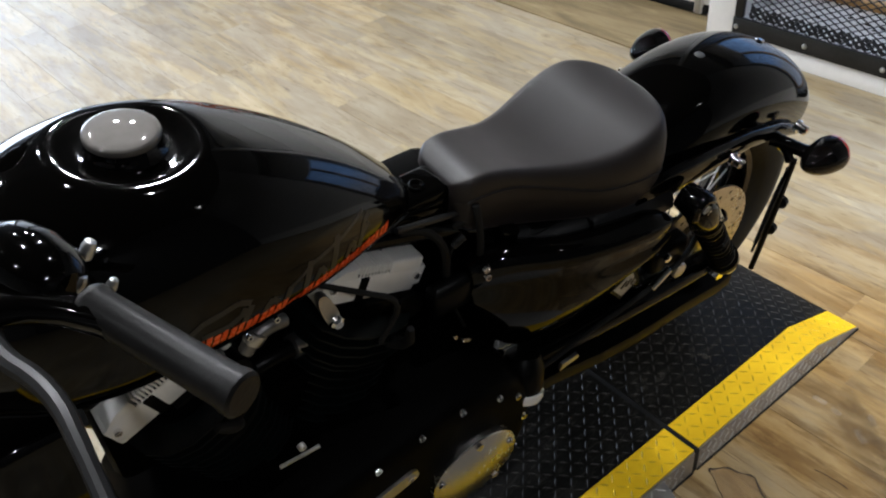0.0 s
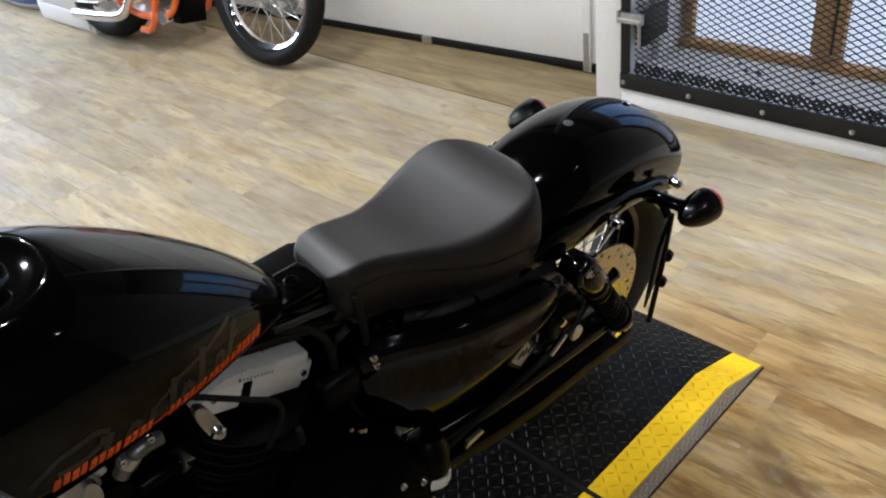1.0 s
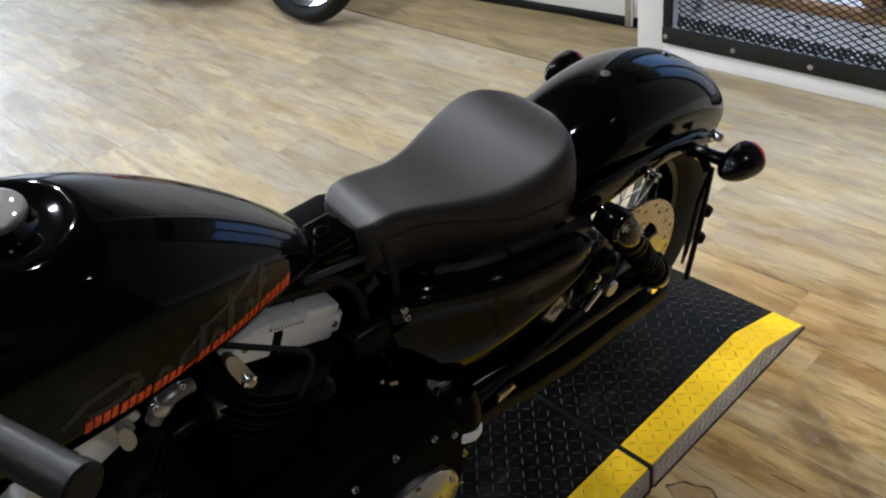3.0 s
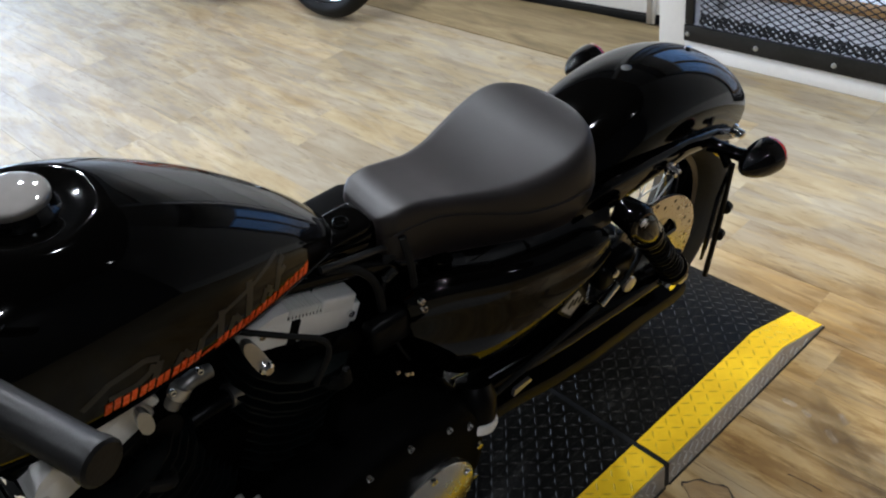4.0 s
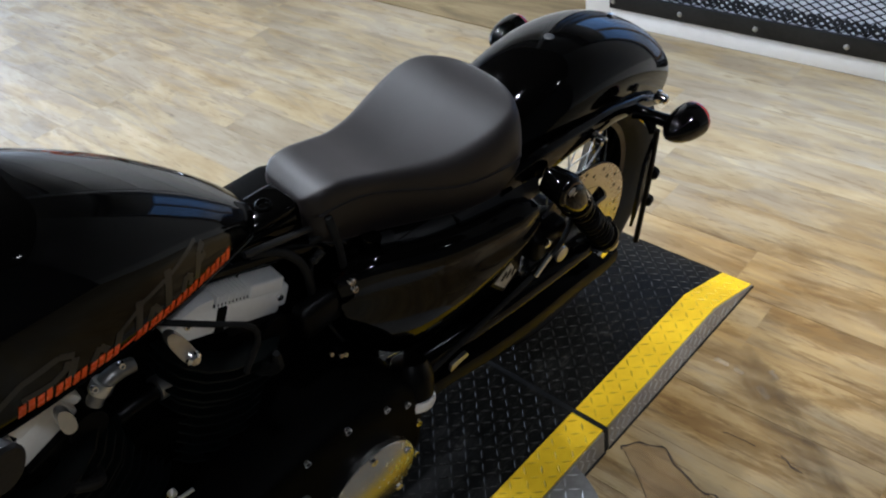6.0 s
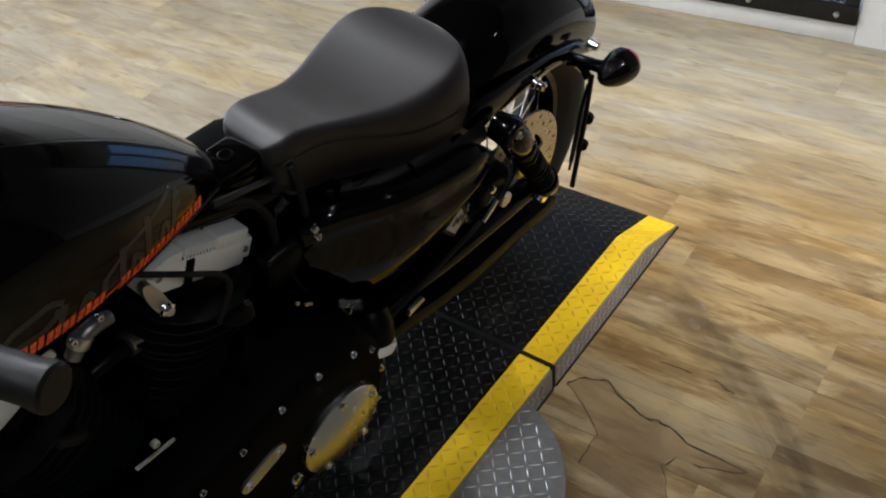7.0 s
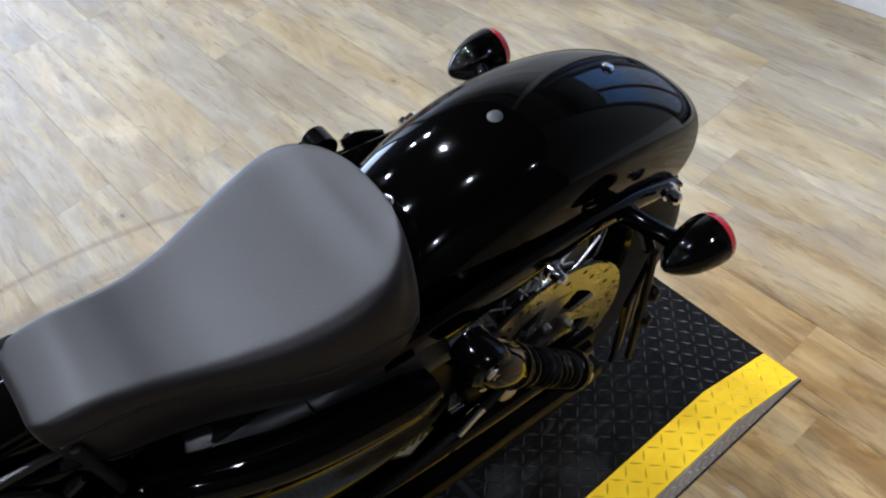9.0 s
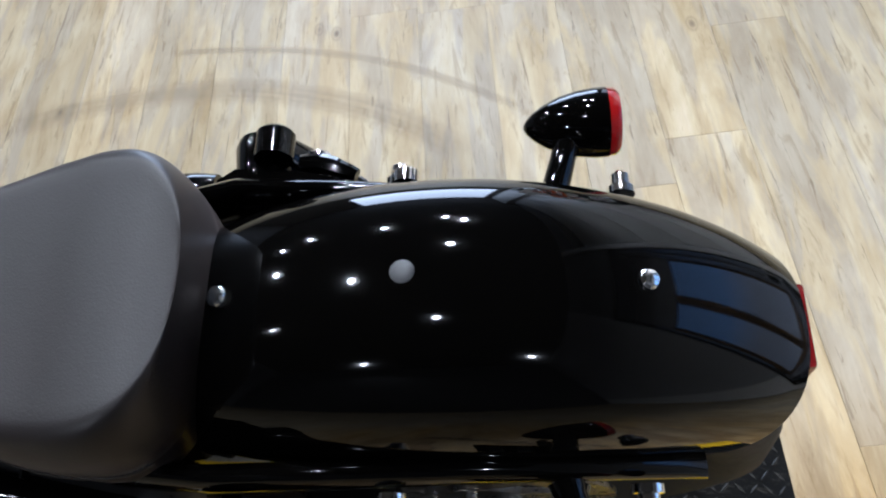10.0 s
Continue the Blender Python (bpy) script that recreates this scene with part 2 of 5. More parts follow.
subfloor_mat = worn(material("dark joint", (0.08, 0.06, 0.045), 0.8), (0.17, 0.135, 0.085), (0.24, 0.19, 0.125), 6, 50, (0.7, 0.9))
crack_mat = material("torn edge", (0.035, 0.025, 0.018), 0.9)
backing_mat = worn(material("worn vinyl backing", (0.32, 0.19, 0.1), 0.5), (0.33, 0.20, 0.085), (0.45, 0.30, 0.14), 7, 40, (0.4, 0.6), 0.1)
plate_black = material("black diamond plate", (0.002, 0.002, 0.002), 0.3, 0.0, 0.0, 0.08)
v = coords(plate_black, (1.0, 3.0, 1.0))
scuff = ramp(plate_black, noisy(plate_black, v, 26.0, 9.0, 0.78, 1.8), ((0.52, grey(0.0)), (0.66, grey(1.0))))
wire(plate_black, mixed(plate_black, scuff, (0.0050, 0.0047, 0.0040), (0.034, 0.031, 0.025)), bsdf(plate_black).inputs["Base Color"])
wire(plate_black, mixed(plate_black, scuff, grey(0.38), grey(0.55)), bsdf(plate_black).inputs["Roughness"])
bumped(plate_black, noisy(plate_black, v, 120.0, 3.0), 0.15, 0.001)
lug_black = worn(material("rubbed plate bars", (0.04, 0.04, 0.04), 0.28, 0.0, 0.0, 0.12), (0.005, 0.0047, 0.0041), (0.036, 0.033, 0.028), 9, 90, (0.30, 0.5))
# brighter than the bare plate, so the bars' highlights sit in the colour
lug_alu = worn(material("bare bars lightened as highlights", (0.7, 0.69, 0.66), 0.3, 0.6), (0.46, 0.45, 0.43), (0.62, 0.61, 0.59), 9, 60, (0.38, 0.52))
plate_yellow = worn(material("yellow painted plate", (0.72, 0.47, 0.02), 0.36, 0.0, 0.0, 0.14), (0.80, 0.49, 0.004), (0.92, 0.61, 0.007), 9, 60, (0.4, 0.6), 0.12)
lug_yellow = worn(material("scuffed yellow bars", (0.6, 0.38, 0.01), 0.45, 0.0, 0.0, 0.2), (0.40, 0.235, 0.004), (0.86, 0.56, 0.008), 30, 110, (0.35, 0.55))
plate_alu = worn(material("bare diamond plate", (0.4, 0.38, 0.35), 0.4, 0.75), (0.24, 0.225, 0.20), (0.42, 0.40, 0.37), 9, 80, (0.34, 0.52), 0.2)
white_paint = worn(material("white wall paint", (0.8, 0.79, 0.77), 0.55), (0.80, 0.79, 0.77), (0.88, 0.87, 0.85), 3, 40, (0.45, 0.65), 0.05)
door_white = worn(material("white door enamel", (0.78, 0.77, 0.75), 0.4), (0.79, 0.78, 0.75), (0.87, 0.86, 0.84), 2.5, 50, (0.35, 0.5), 0.04)
dark_steel = worn(material("dark mill steel", (0.045, 0.045, 0.047), 0.5, 0.5), (0.010, 0.010, 0.010), (0.026, 0.025, 0.024), 8, 70, (0.4, 0.6), 0.1)
mesh_steel = worn(material("expanded steel", (0.075, 0.07, 0.065), 0.5, 0.6), (0.018, 0.017, 0.016), (0.05, 0.046, 0.042), 9, 80, (0.4, 0.6))
concrete = worn(material("grey concrete", (0.42, 0.41, 0.4), 0.8), (0.66, 0.65, 0.63), (0.84, 0.83, 0.81), 7, 60, (0.7, 0.9), 0.2)
stained_wood = worn(material("brown stained wood", (0.2, 0.1, 0.04), 0.5), (0.40, 0.215, 0.065), (0.58, 0.33, 0.11), 7, 90, (0.4, 0.6), 0.12)
ply_mat = material("scuffed plywood sheet", (0.3, 0.22, 0.13), 0.5)
vp = coords(ply_mat, (6.0, 1.0, 1.0))
wire(ply_mat, ramp(ply_mat, noisy(ply_mat, vp, 2.4, 8.0, 0.65, 0.6), ((0.3, (0.11, 0.078, 0.036)), (0.5, (0.22, 0.165, 0.080)), (0.7, (0.33, 0.26, 0.14)))), bsdf(ply_mat).inputs["Base Color"])
ceiling_mat = worn(material("dark ceiling", (0.03, 0.03, 0.03), 0.8), (0.020, 0.0185, 0.017), (0.036, 0.033, 0.030), 2, 30, (0.7, 0.9))
dark_wall = worn(material("dark shop wall", (0.04, 0.04, 0.04), 0.7), (0.035, 0.034, 0.033), (0.06, 0.058, 0.056), 1.5, 30, (0.6, 0.8))
east_wall = worn(material("light grey shop wall", (0.4, 0.4, 0.4), 0.7), (0.40, 0.40, 0.40), (0.50, 0.50, 0.50), 1.5, 30, (0.6, 0.8))
room_wall = worn(material("grey shop wall", (0.05, 0.05, 0.05), 0.7), (0.16, 0.158, 0.155), (0.22, 0.217, 0.212), 1.5, 30, (0.6, 0.8))
bag_mat = worn(material("white printed sack", (0.7, 0.7, 0.72), 0.45), (0.6, 0.61, 0.64), (0.78, 0.78, 0.78), 9, 60, (0.35, 0.55), 0.2)
bag_blue = worn(material("blue print", (0.06, 0.1, 0.28), 0.45), (0.05, 0.08, 0.22), (0.09, 0.14, 0.34), 9, 60, (0.35, 0.5))

glow = bpy.data.materials.new("daylit pane")
glow.use_nodes = True
gb = bsdf(glow)
gb.inputs["Base Color"].default_value = (0.5, 0.55, 0.6, 1)
sky_tc = nd(glow, "ShaderNodeTexCoord")
sky_xyz = nd(glow, "ShaderNodeSeparateXYZ")
wire(glow, sky_tc.outputs["Object"], sky_xyz.inputs[0])
wire(glow, ramp(glow, sky_xyz.outputs["Z"], ((0.62, (0.80, 0.86, 1.0)), (1.0, (0.28, 0.53, 1.0)))), gb.inputs["Emission Color"])
sky_gain = nd(glow, "ShaderNodeMath")
sky_gain.operation = "MULTIPLY"
sky_gain.inputs[1].default_value = 1.6
wire(glow, ramp(glow, sky_xyz.outputs["Z"], ((0.62, grey(0.46)), (1.0, grey(0.95)))), sky_gain.inputs[0])
wire(glow, sky_gain.outputs[0], gb.inputs["Emission Strength"])
bulb_mat = bpy.data.materials.new("lamp glass")
bulb_mat.use_nodes = True
bsdf(bulb_mat).inputs["Emission Color"].default_value = (1.0, 0.93, 0.82, 1)
bsdf(bulb_mat).inputs["Emission Strength"].default_value = 60.0

# ---------------------------------------------------------------- mesh helpers


def finish(name, verts, faces, mat, sharp=35.0):
    me = bpy.data.meshes.new(name)
    me.from_pydata([tuple(p) for p in verts], [], faces)
    me.validate()
    me.materials.append(mat)
    me.shade_smooth()
    me.set_sharp_from_angle(angle=radians(sharp))
    return me


def thing(name, label, category, matrix=None, group="", kind=""):
    ob = new(name)
    ob.empty_display_size = 0.1
    if matrix is not None:
        ob.matrix_basis = matrix
    return tagged(ob, label, category, group, kind)


def part(name, geo, mat, parent, label="", sharp=35.0):
    """One mesh object under a thing or a part; geo is a bmesh or (verts, faces)."""
    if isinstance(geo, bmesh.types.BMesh):
        me = bpy.data.meshes.new(name)
        bmesh.ops.recalc_face_normals(geo, faces=geo.faces)
        geo.to_mesh(me)
        geo.free()
        me.materials.append(mat)
        me.shade_smooth()
        me.set_sharp_from_angle(angle=radians(sharp))
    elif isinstance(geo, bpy.types.Mesh):
        me = geo
    else:
        me = finish(name, geo[0], geo[1], mat, sharp)
    ob = new(name, me)
    if parent is not None:
        ob.parent = parent
    if label:
        ob["label"] = label
    return ob


def joined(*geos):
    verts, faces = [], []
    for vs, fs in geos:
        k = len(verts)
        verts += [tuple(p) for p in vs]
        faces += [tuple(i + k for i in f) for f in fs]
    return verts, faces


def moved(geo, m):
    return [tuple(m @ Vector(p)) for p in geo[0]], geo[1]


def block(x0, x1, y0, y1, z0, z1, bevel=0.0, seg=2):
    bm = bmesh.new()
    bmesh.ops.create_cube(bm, size=1)
    for p in bm.verts:
        p.co = Vector(((x0 + x1) / 2 + p.co.x * (x1 - x0), (y0 + y1) / 2 + p.co.y * (y1 - y0), (z0 + z1) / 2 + p.co.z * (z1 - z0)))
    if bevel:
        bmesh.ops.bevel(bm, geom=bm.edges[:], offset=bevel, segments=seg, profile=0.5, affect="EDGES")
    return bm


def geo_of(bm):
    bm.verts.index_update()
    out = [tuple(p.co) for p in bm.verts], [tuple(q.index for q in f.verts) for f in bm.faces]
    bm.free()
    return out


def loft(rings, closed=True, caps=True):
    """Skin between rings of equal length."""
    n = len(rings[0])
    verts = [tuple(p) for r in rings for p in r]
    faces = []
    for i in range(len(rings) - 1):
        for j in range(n if closed else n - 1):
            a, b = i * n + j, i * n + (j + 1) % n
            faces.append((a, b, b + n, a + n))
    if caps and closed:
        faces.append(tuple(reversed(range(n))))
        faces.append(tuple(range(len(verts) - n, len(verts))))
    return verts, faces


def axes(d):
    d = Vector(d).normalized()
    u = d.cross(Vector((0, 0, 1)) if abs(d.z) < 0.9 else Vector((1, 0, 0))).normalized()
    return d, u, d.cross(u)


def tube(points, r, n=10, smooth=0):
    """A round tube along points; r is one radius or one for each point."""
    pts = [Vector(p) for p in points]
    for _ in range(smooth):
        q = [pts[0]]
        for a, b in zip(pts, pts[1:]):
            q += [a * 0.75 + b * 0.25, a * 0.25 + b * 0.75]
        pts = q + [pts[-1]]
    rs = r if isinstance(r, (list, tuple)) else [r] * len(pts)
    if len(rs) != len(pts):
        rs = list(np.interp(np.linspace(0, 1, len(pts)), np.linspace(0, 1, len(rs)), rs))
    rings, u = [], None
    for i, p in enumerate(pts):
        d = (pts[min(i + 1, len(pts) - 1)] - pts[max(i - 1, 0)]).normalized()
        if u is None:
            d, u, w = axes(d)
        u = (u - d * u.dot(d)).normalized()
        w = d.cross(u)
        rings.append([p + (u * math.cos(a) + w * math.sin(a)) * rs[i] for a in np.linspace(0, 2 * math.pi, n, endpoint=False)])
    return loft(rings)


def lathe(p0, p1, profile, n=24, caps=True):
    """Turned form on the axis p0 to p1: profile rows of (way along the axis from 0 to 1, radius)."""
    p0, p1 = Vector(p0), Vector(p1)
    d, u, w = axes(p1 - p0)
    rings = []
    for s, r in profile:
        c = p0.lerp(p1, s)
        rings.append([c + (u * math.cos(a) + w * math.sin(a)) * max(r, 1e-5) for a in np.linspace(0, 2 * math.pi, n, endpoint=False)])
    return loft(rings, True, caps)


def rod(p0, p1, r, n=16, edge=0.12):
    L = (Vector(p1) - Vector(p0)).length
    e = min(edge * r / L, 0.4)
    return lathe(p0, p1, ((0, r * 0.88), (e, r), (1 - e, r), (1, r * 0.88)), n)


def hex_bolt(p, d, r, h, n=6):
    p, d = Vector(p), Vector(d).normalized()
    return lathe(p, p + d * h, ((0, r), (0.75, r), (1, r * 0.8)), n)


def cap_bolt(p, d, r, h):
    p, d = Vector(p), Vector(d).normalized()
    return lathe(p, p + d * h, ((0, r), (0.8, r), (1.0, r * 0.82), (1.0, r * 0.5), (0.6, r * 0.45)), 12)


def helix(p0, p1, R, r, turns, n=14, k=7):
    p0, p1 = Vector(p0), Vector(p1)
    d, u, w = axes(p1 - p0)
    m = int(turns * n)
    return tube([p0.lerp(p1, i / m) + (u * math.cos(2 * math.pi * i / n) + w * math.sin(2 * math.pi * i / n)) * R for i in range(m + 1)], r, k)


def extruded(poly, y0, y1):
    """A polygon of (x, z) drawn out along y."""
    return loft([[(x, y0, z) for x, z in poly], [(x, y1, z) for x, z in poly]])


def smooth_poly(poly, times=2):
    for _ in range(times):
        q = []
        for a, b in zip(poly, poly[1:] + poly[:1]):
            q += [tuple(0.75 * i + 0.25 * j for i, j in zip(a, b)), tuple(0.25 * i + 0.75 * j for i, j in zip(a, b))]
        poly = q
    return poly


def ease(x, xs, ys):
    """Smooth curve through a table of values."""
    xs, ys = np.array(xs, float), np.array(ys, float)
    g = np.gradient(ys, xs)
    i = int(np.clip(np.searchsorted(xs, x) - 1, 0, len(xs) - 2))
    h = xs[i + 1] - xs[i]
    s = float(np.clip((x - xs[i]) / h, 0, 1))
    return float((2 * s**3 - 3 * s**2 + 1) * ys[i] + (s**3 - 2 * s**2 + s) * h * g[i] + (-2 * s**3 + 3 * s**2) * ys[i + 1] + (s**3 - s**2) * h * g[i + 1])


def sgnpow(v, p):
    return math.copysign(abs(v) ** p, v)


# ---------------------------------------------------------------- the room


def slab(name, x0, x1, y0, y1, z0, z1, mat, label, category, bevel=0.0, kind="structure", m=ROOM):
    ob = part(name, block(x0, x1, y0, y1, z0, z1, bevel), mat, None)
    ob.matrix_basis = m
    return tagged(ob, label, category, kind=kind)


floor = slab("floor", -6.0, 2.2, -4.0, 6.2, -0.12, -0.004, subfloor_mat, "weathered tan and grey wood-look vinyl board floor", "floor")
slab("ceiling", -6.0, 2.2, -4.0, 6.2, CEIL + 0.06, CEIL + 0.16, ceiling_mat, "dark painted shop ceiling", "ceiling")
slab("wall_south", -6.0, 2.2, -4.1, -4.0, -0.12, CEIL + 0.06, dark_wall, "plain dark grey shop wall", "wall")
slab("wall_west", -6.1, -6.0, -4.1, 6.3, -0.12, CEIL + 0.06, room_wall, "plain grey shop wall", "wall")

# the far wall has a wide shop window that lets daylight in over the floor
WIN = (-3.4, -0.4, 0.7, 2.8)
for x0, x1, z0, z1 in ((-6.0, WIN[0], -0.12, CEIL + 0.06), (WIN[1], 2.2, -0.12, CEIL + 0.06), (WIN[0], WIN[1], -0.12, WIN[2]), (WIN[0], WIN[1], WIN[3], CEIL + 0.06)):
    slab("wall_north", x0, x1, 6.2, 6.3, z0, z1, room_wall, "plain grey shop wall with a wide window", "wall")
win = bpy.data.lights.new("window light", "AREA")
win.shape, win.size, win.size_y = "RECTANGLE", WIN[1] - WIN[0], WIN[3] - WIN[2]
win.energy, win.color = 222.0, (0.84, 0.91, 1.0)
wl = new("window_light", win)
wl.matrix_basis = ROOM @ Matrix.Translation(((WIN[0] + WIN[1]) / 2, 6.18, (WIN[2] + WIN[3]) / 2)) @ pose(0, 0, 0, -90, 0, 0)

# east side: post, plinth under the cage, wall above and beyond, garage door
slab("post_white", 0.0, 0.22, -0.106, 0.0, 0.0, CEIL + 0.06, white_paint, "white painted post beside the wire cage", "post", 0.003)
slab("plinth", 0.0, 0.42, -1.262, -0.108, 0.0, 0.062, white_paint, "white painted plinth below the wire cage", "plinth", 0.002)
slab("alcove_floor", 0.024, 0.42, -1.262, -0.108, 0.063, 0.098, concrete, "grey concrete floor of the caged alcove", "ledge")
slab("wall_east", 0.0, 0.12, -4.0, -1.264, 0.0, 0.3, white_paint, "white painted lower wall with scuffs", "wall")
slab("wall_east_upper", 0.0, 0.12, -4.0, -1.264, 0.302, CEIL + 0.06, east_wall, "light grey painted upper wall", "wall")
slab("alcove_side", 0.222, 0.42, -0.14, -0.02, 0.1, CEIL, white_paint, "white side wall of the alcove", "wall")
slab("alcove_back", 0.43, 0.5, -1.4, 0.0, 0.0, 0.1, white_paint, "white wall under the alcove window", "wall")
slab("alcove_lintel", 0.36, 0.5, -1.262, -0.142, 1.562, 2.098, white_paint, "white wall above the alcove window", "wall")
slab("alcove_top", 0.02, 0.5, -1.262, -0.108, 2.1, CEIL + 0.06, room_wall, "grey wall above the caged alcove", "wall")

# daylit window with brown wooden frame behind the cage
wnd = thing("window_1", "daylit window with brown stained wooden frame", "window", ROOM, kind="structure")
part("sill", block(0.355, 0.43, -1.262, -0.142, 0.1, 0.130, 0.004), stained_wood, wnd)
for y0, y1 in ((-0.186, -0.15), (-0.70, -0.635), (-0.742, -0.712), (-1.262, -1.2)):
    part("frame", block(0.372, 0.425, y0, y1, 0.15, 1.56, 0.004), stained_wood, wnd)
part("weather_strip", block(0.385, 0.42, -0.7115, -0.7005, 0.15, 1.56), rubber, wnd)
for y0, y1 in ((-0.634, -0.187), (-1.199, -0.743)):
    part("pane", block(0.402, 0.408, y0, y1, 0.13, 1.56), glow, wnd)
slab("box_dark", 0.07, 0.245, -0.155, -0.1405, 0.2, 0.325, dark_steel, "dark grey metal box inside the cage", "utility box", 0.003)

# wire cage front
cage = thing("wire_cage_door", "dark steel cage door with expanded metal mesh and bolted frame", "cage door", ROOM)
part("bottom_bar", block(-0.012, 0.004, -1.258, -0.110, 0.066, 0.124, 0.0015), dark_steel, cage)
part("top_bar", block(-0.012, 0.004, -1.258, -0.110, 2.03, 2.09, 0.0015), dark_steel, cage)
part("left_bar", block(-0.010, 0.006, -0.143, -0.112, 0.127, 2.029, 0.0015), dark_steel, cage)
part("right_bar", block(-0.010, 0.006, -1.256, -1.224, 0.127, 2.029, 0.0015), dark_steel, cage)
rows, cols = 0.0106, 0.0200
ys = np.arange(-1.222, -0.146, cols)
strands = []
for k, z in enumerate(np.arange(0.128, 2.02, rows)):
    a = [(0.004, y, z + (rows / 2 if (i + k) % 2 else -rows / 2)) for i, y in enumerate(ys)]
    rings = []
    for x, y, zz in a:
        rings.append([(x - 0.002, y, zz - 0.0017), (x + 0.002, y, zz - 0.0006), (x + 0.002, y, zz + 0.0017), (x - 0.002, y, zz + 0.0006)])
    strands.append(loft(rings))
part("expanded_mesh", joined(*strands), mesh_steel, cage, "dark expanded steel mesh", 60)
fringe = []
for k, z in enumerate((0.130, 0.141, 0.150)):
    rings = []
    for i, y in enumerate(np.arange(-1.222, -0.146, 0.0135)):
        zz = z + (0.0075 if (i + k) % 2 else -0.004)
        rings.append([(-0.003, y, zz - 0.0046), (0.005, y, zz - 0.0012), (0.004, y, zz + 0.0046), (-0.005, y, zz + 0.0012)])
    fringe.append(moved(loft(rings), Matrix.Translation((0.013 + 0.004 * k, 0, 0))))
part("mesh_fringe", joined(*fringe), dark_steel, cage, "folded lower edge of the mesh", 60)
for y in (-0.125, -0.385, -0.65, -0.935, -1.2):
    part("bolt", lathe((-0.012, y, 0.092), (-0.018, y, 0.092), ((0, 0.009), (0.6, 0.008), (1, 0.004)), 12), zinc, cage)
for z in (0.45, 0.8, 1.2, 1.6):
    part("bolt", lathe((-0.010, -0.127, z), (-0.016, -0.127, z), ((0, 0.009), (0.6, 0.008), (1, 0.004)), 12), zinc, cage)
latch = part("latch", block(-0.026, -0.011, -0.205, -0.118, 0.318, 0.356, 0.003), zinc, cage, "zinc sliding bolt latch")
part("latch_rod", tube([(-0.03, -0.112, 0.333), (-0.03, -0.195, 0.333), (-0.034, -0.2, 0.315), (-0.034, -0.2, 0.245)], 0.006, 8, 1), zinc, latch)
part("latch_keeper", block(-0.03, -0.011, -0.117, -0.106, 0.315, 0.36, 0.002), zinc, latch)

# crumbs of dirt on the ledge below the window
crumb_rng = random.Random(12)
for _ in range(16):
    cx, cy, cr = crumb_rng.uniform(0.20, 0.345), crumb_rng.uniform(-0.72, -0.22), crumb_rng.uniform(0.004, 0.010)
    crumb = part("dirt_crumb", lathe((0, 0, -0.001), (0, 0, cr * 0.6), ((0, cr), (0.5, cr * 0.8), (1, cr * 0.2)), 7), crack_mat, bpy.data.objects["alcove_floor"])
    crumb.matrix_basis = Matrix.Translation((cx, cy, 0.0985)) @ Matrix.Scale(crumb_rng.uniform(1.0, 2.2), 4, (0, 1, 0))

# overhead door in white, on its own slightly skewed line
DOOR = Matrix.Translation((1.496, 1.256, 0)) @ pose(0, 0, 0, 0, 0, 11.6)
gdoor = thing("door_1", "white sectional garage door with black rubber bottom seal", "garage door", DOOR, kind="structure")
for k in range(5):
    part("panel", block(0.0, 0.05, -0.03, 3.6, 0.035 + k * 0.52, 0.03 + (k + 1) * 0.52, 0.006), door_white, gdoor)
part("rubber_seal", block(-0.012, 0.045, -0.03, 3.6, 0.001, 0.034, 0.008), rubber, gdoor)
part("track", block(-0.022, -0.004, -0.012, 0.02, 0.004, 2.6, 0.003), door_white, gdoor)
part("hinge_plate", block(-0.030, -0.0225, -0.008, 0.014, 0.008, 0.17, 0.002), zinc, gdoor)
part("latch_block", block(-0.03, -0.013, 0.80, 0.85, 0.012, 0.045, 0.004), zinc, gdoor)
slab("wall_door_side", 0.222, 0.4, -0.02, 0.11, 0.0, CEIL + 0.06, white_paint, "white jamb between post and garage door", "wall")
slab("wall_over_door", 0.0, 0.12, 0.0, 6.2, 2.65, CEIL + 0.06, room_wall, "grey wall above the garage door", "wall")
slab("wall_past_door", -0.2, 0.0, 3.9, 6.2, 0.0, CEIL + 0.06, white_paint, "white wall beyond the garage door", "wall")
slab("threshold_sheet", -0.225, 0.16, -0.03, 3.8, -0.003, 0.006, ply_mat, "scuffed brown plywood sheet before the garage door", "floor sheet", 0.002)

# floor boards
BW, BL = 0.152, 0.915
board_mesh = finish("board", *geo_of(block(-BW / 2 + 0.0002, BW / 2 - 0.0002, -BL / 2 + 0.0001, BL / 2 - 0.0001, -0.0035, 0.0, 0.0004, 1)), board_mat)
rng = random.Random(4)


def boards():
    made = []
    for i in range(-25, 11):
        shift = rng.random() * BL
        for j in range(-4, 7):
            x, y = -0.075 + (i - 1) * BW, j * BL + shift
            if x > 0.02 or x < -4.2 or y < -3.3 or y > 5.6:
                continue
            made.append((x, y))
    return made


# ---------------------------------------------------------------- the low platform
SLOPE, PH, PW, YW = 0.17, 0.067, 0.64, 0.075


def lift_profile(u0, u1, ramp_end, drop=0.0):
    top = PH - drop
    if ramp_end:
        return [(u0, 0.002), (u1, 0.002), (u1, 0.007 - drop * 0.3), (u1 - SLOPE, top), (u0, top)]
    return [(u0, 0.002), (u1, 0.002), (u1, top), (u0, top)]


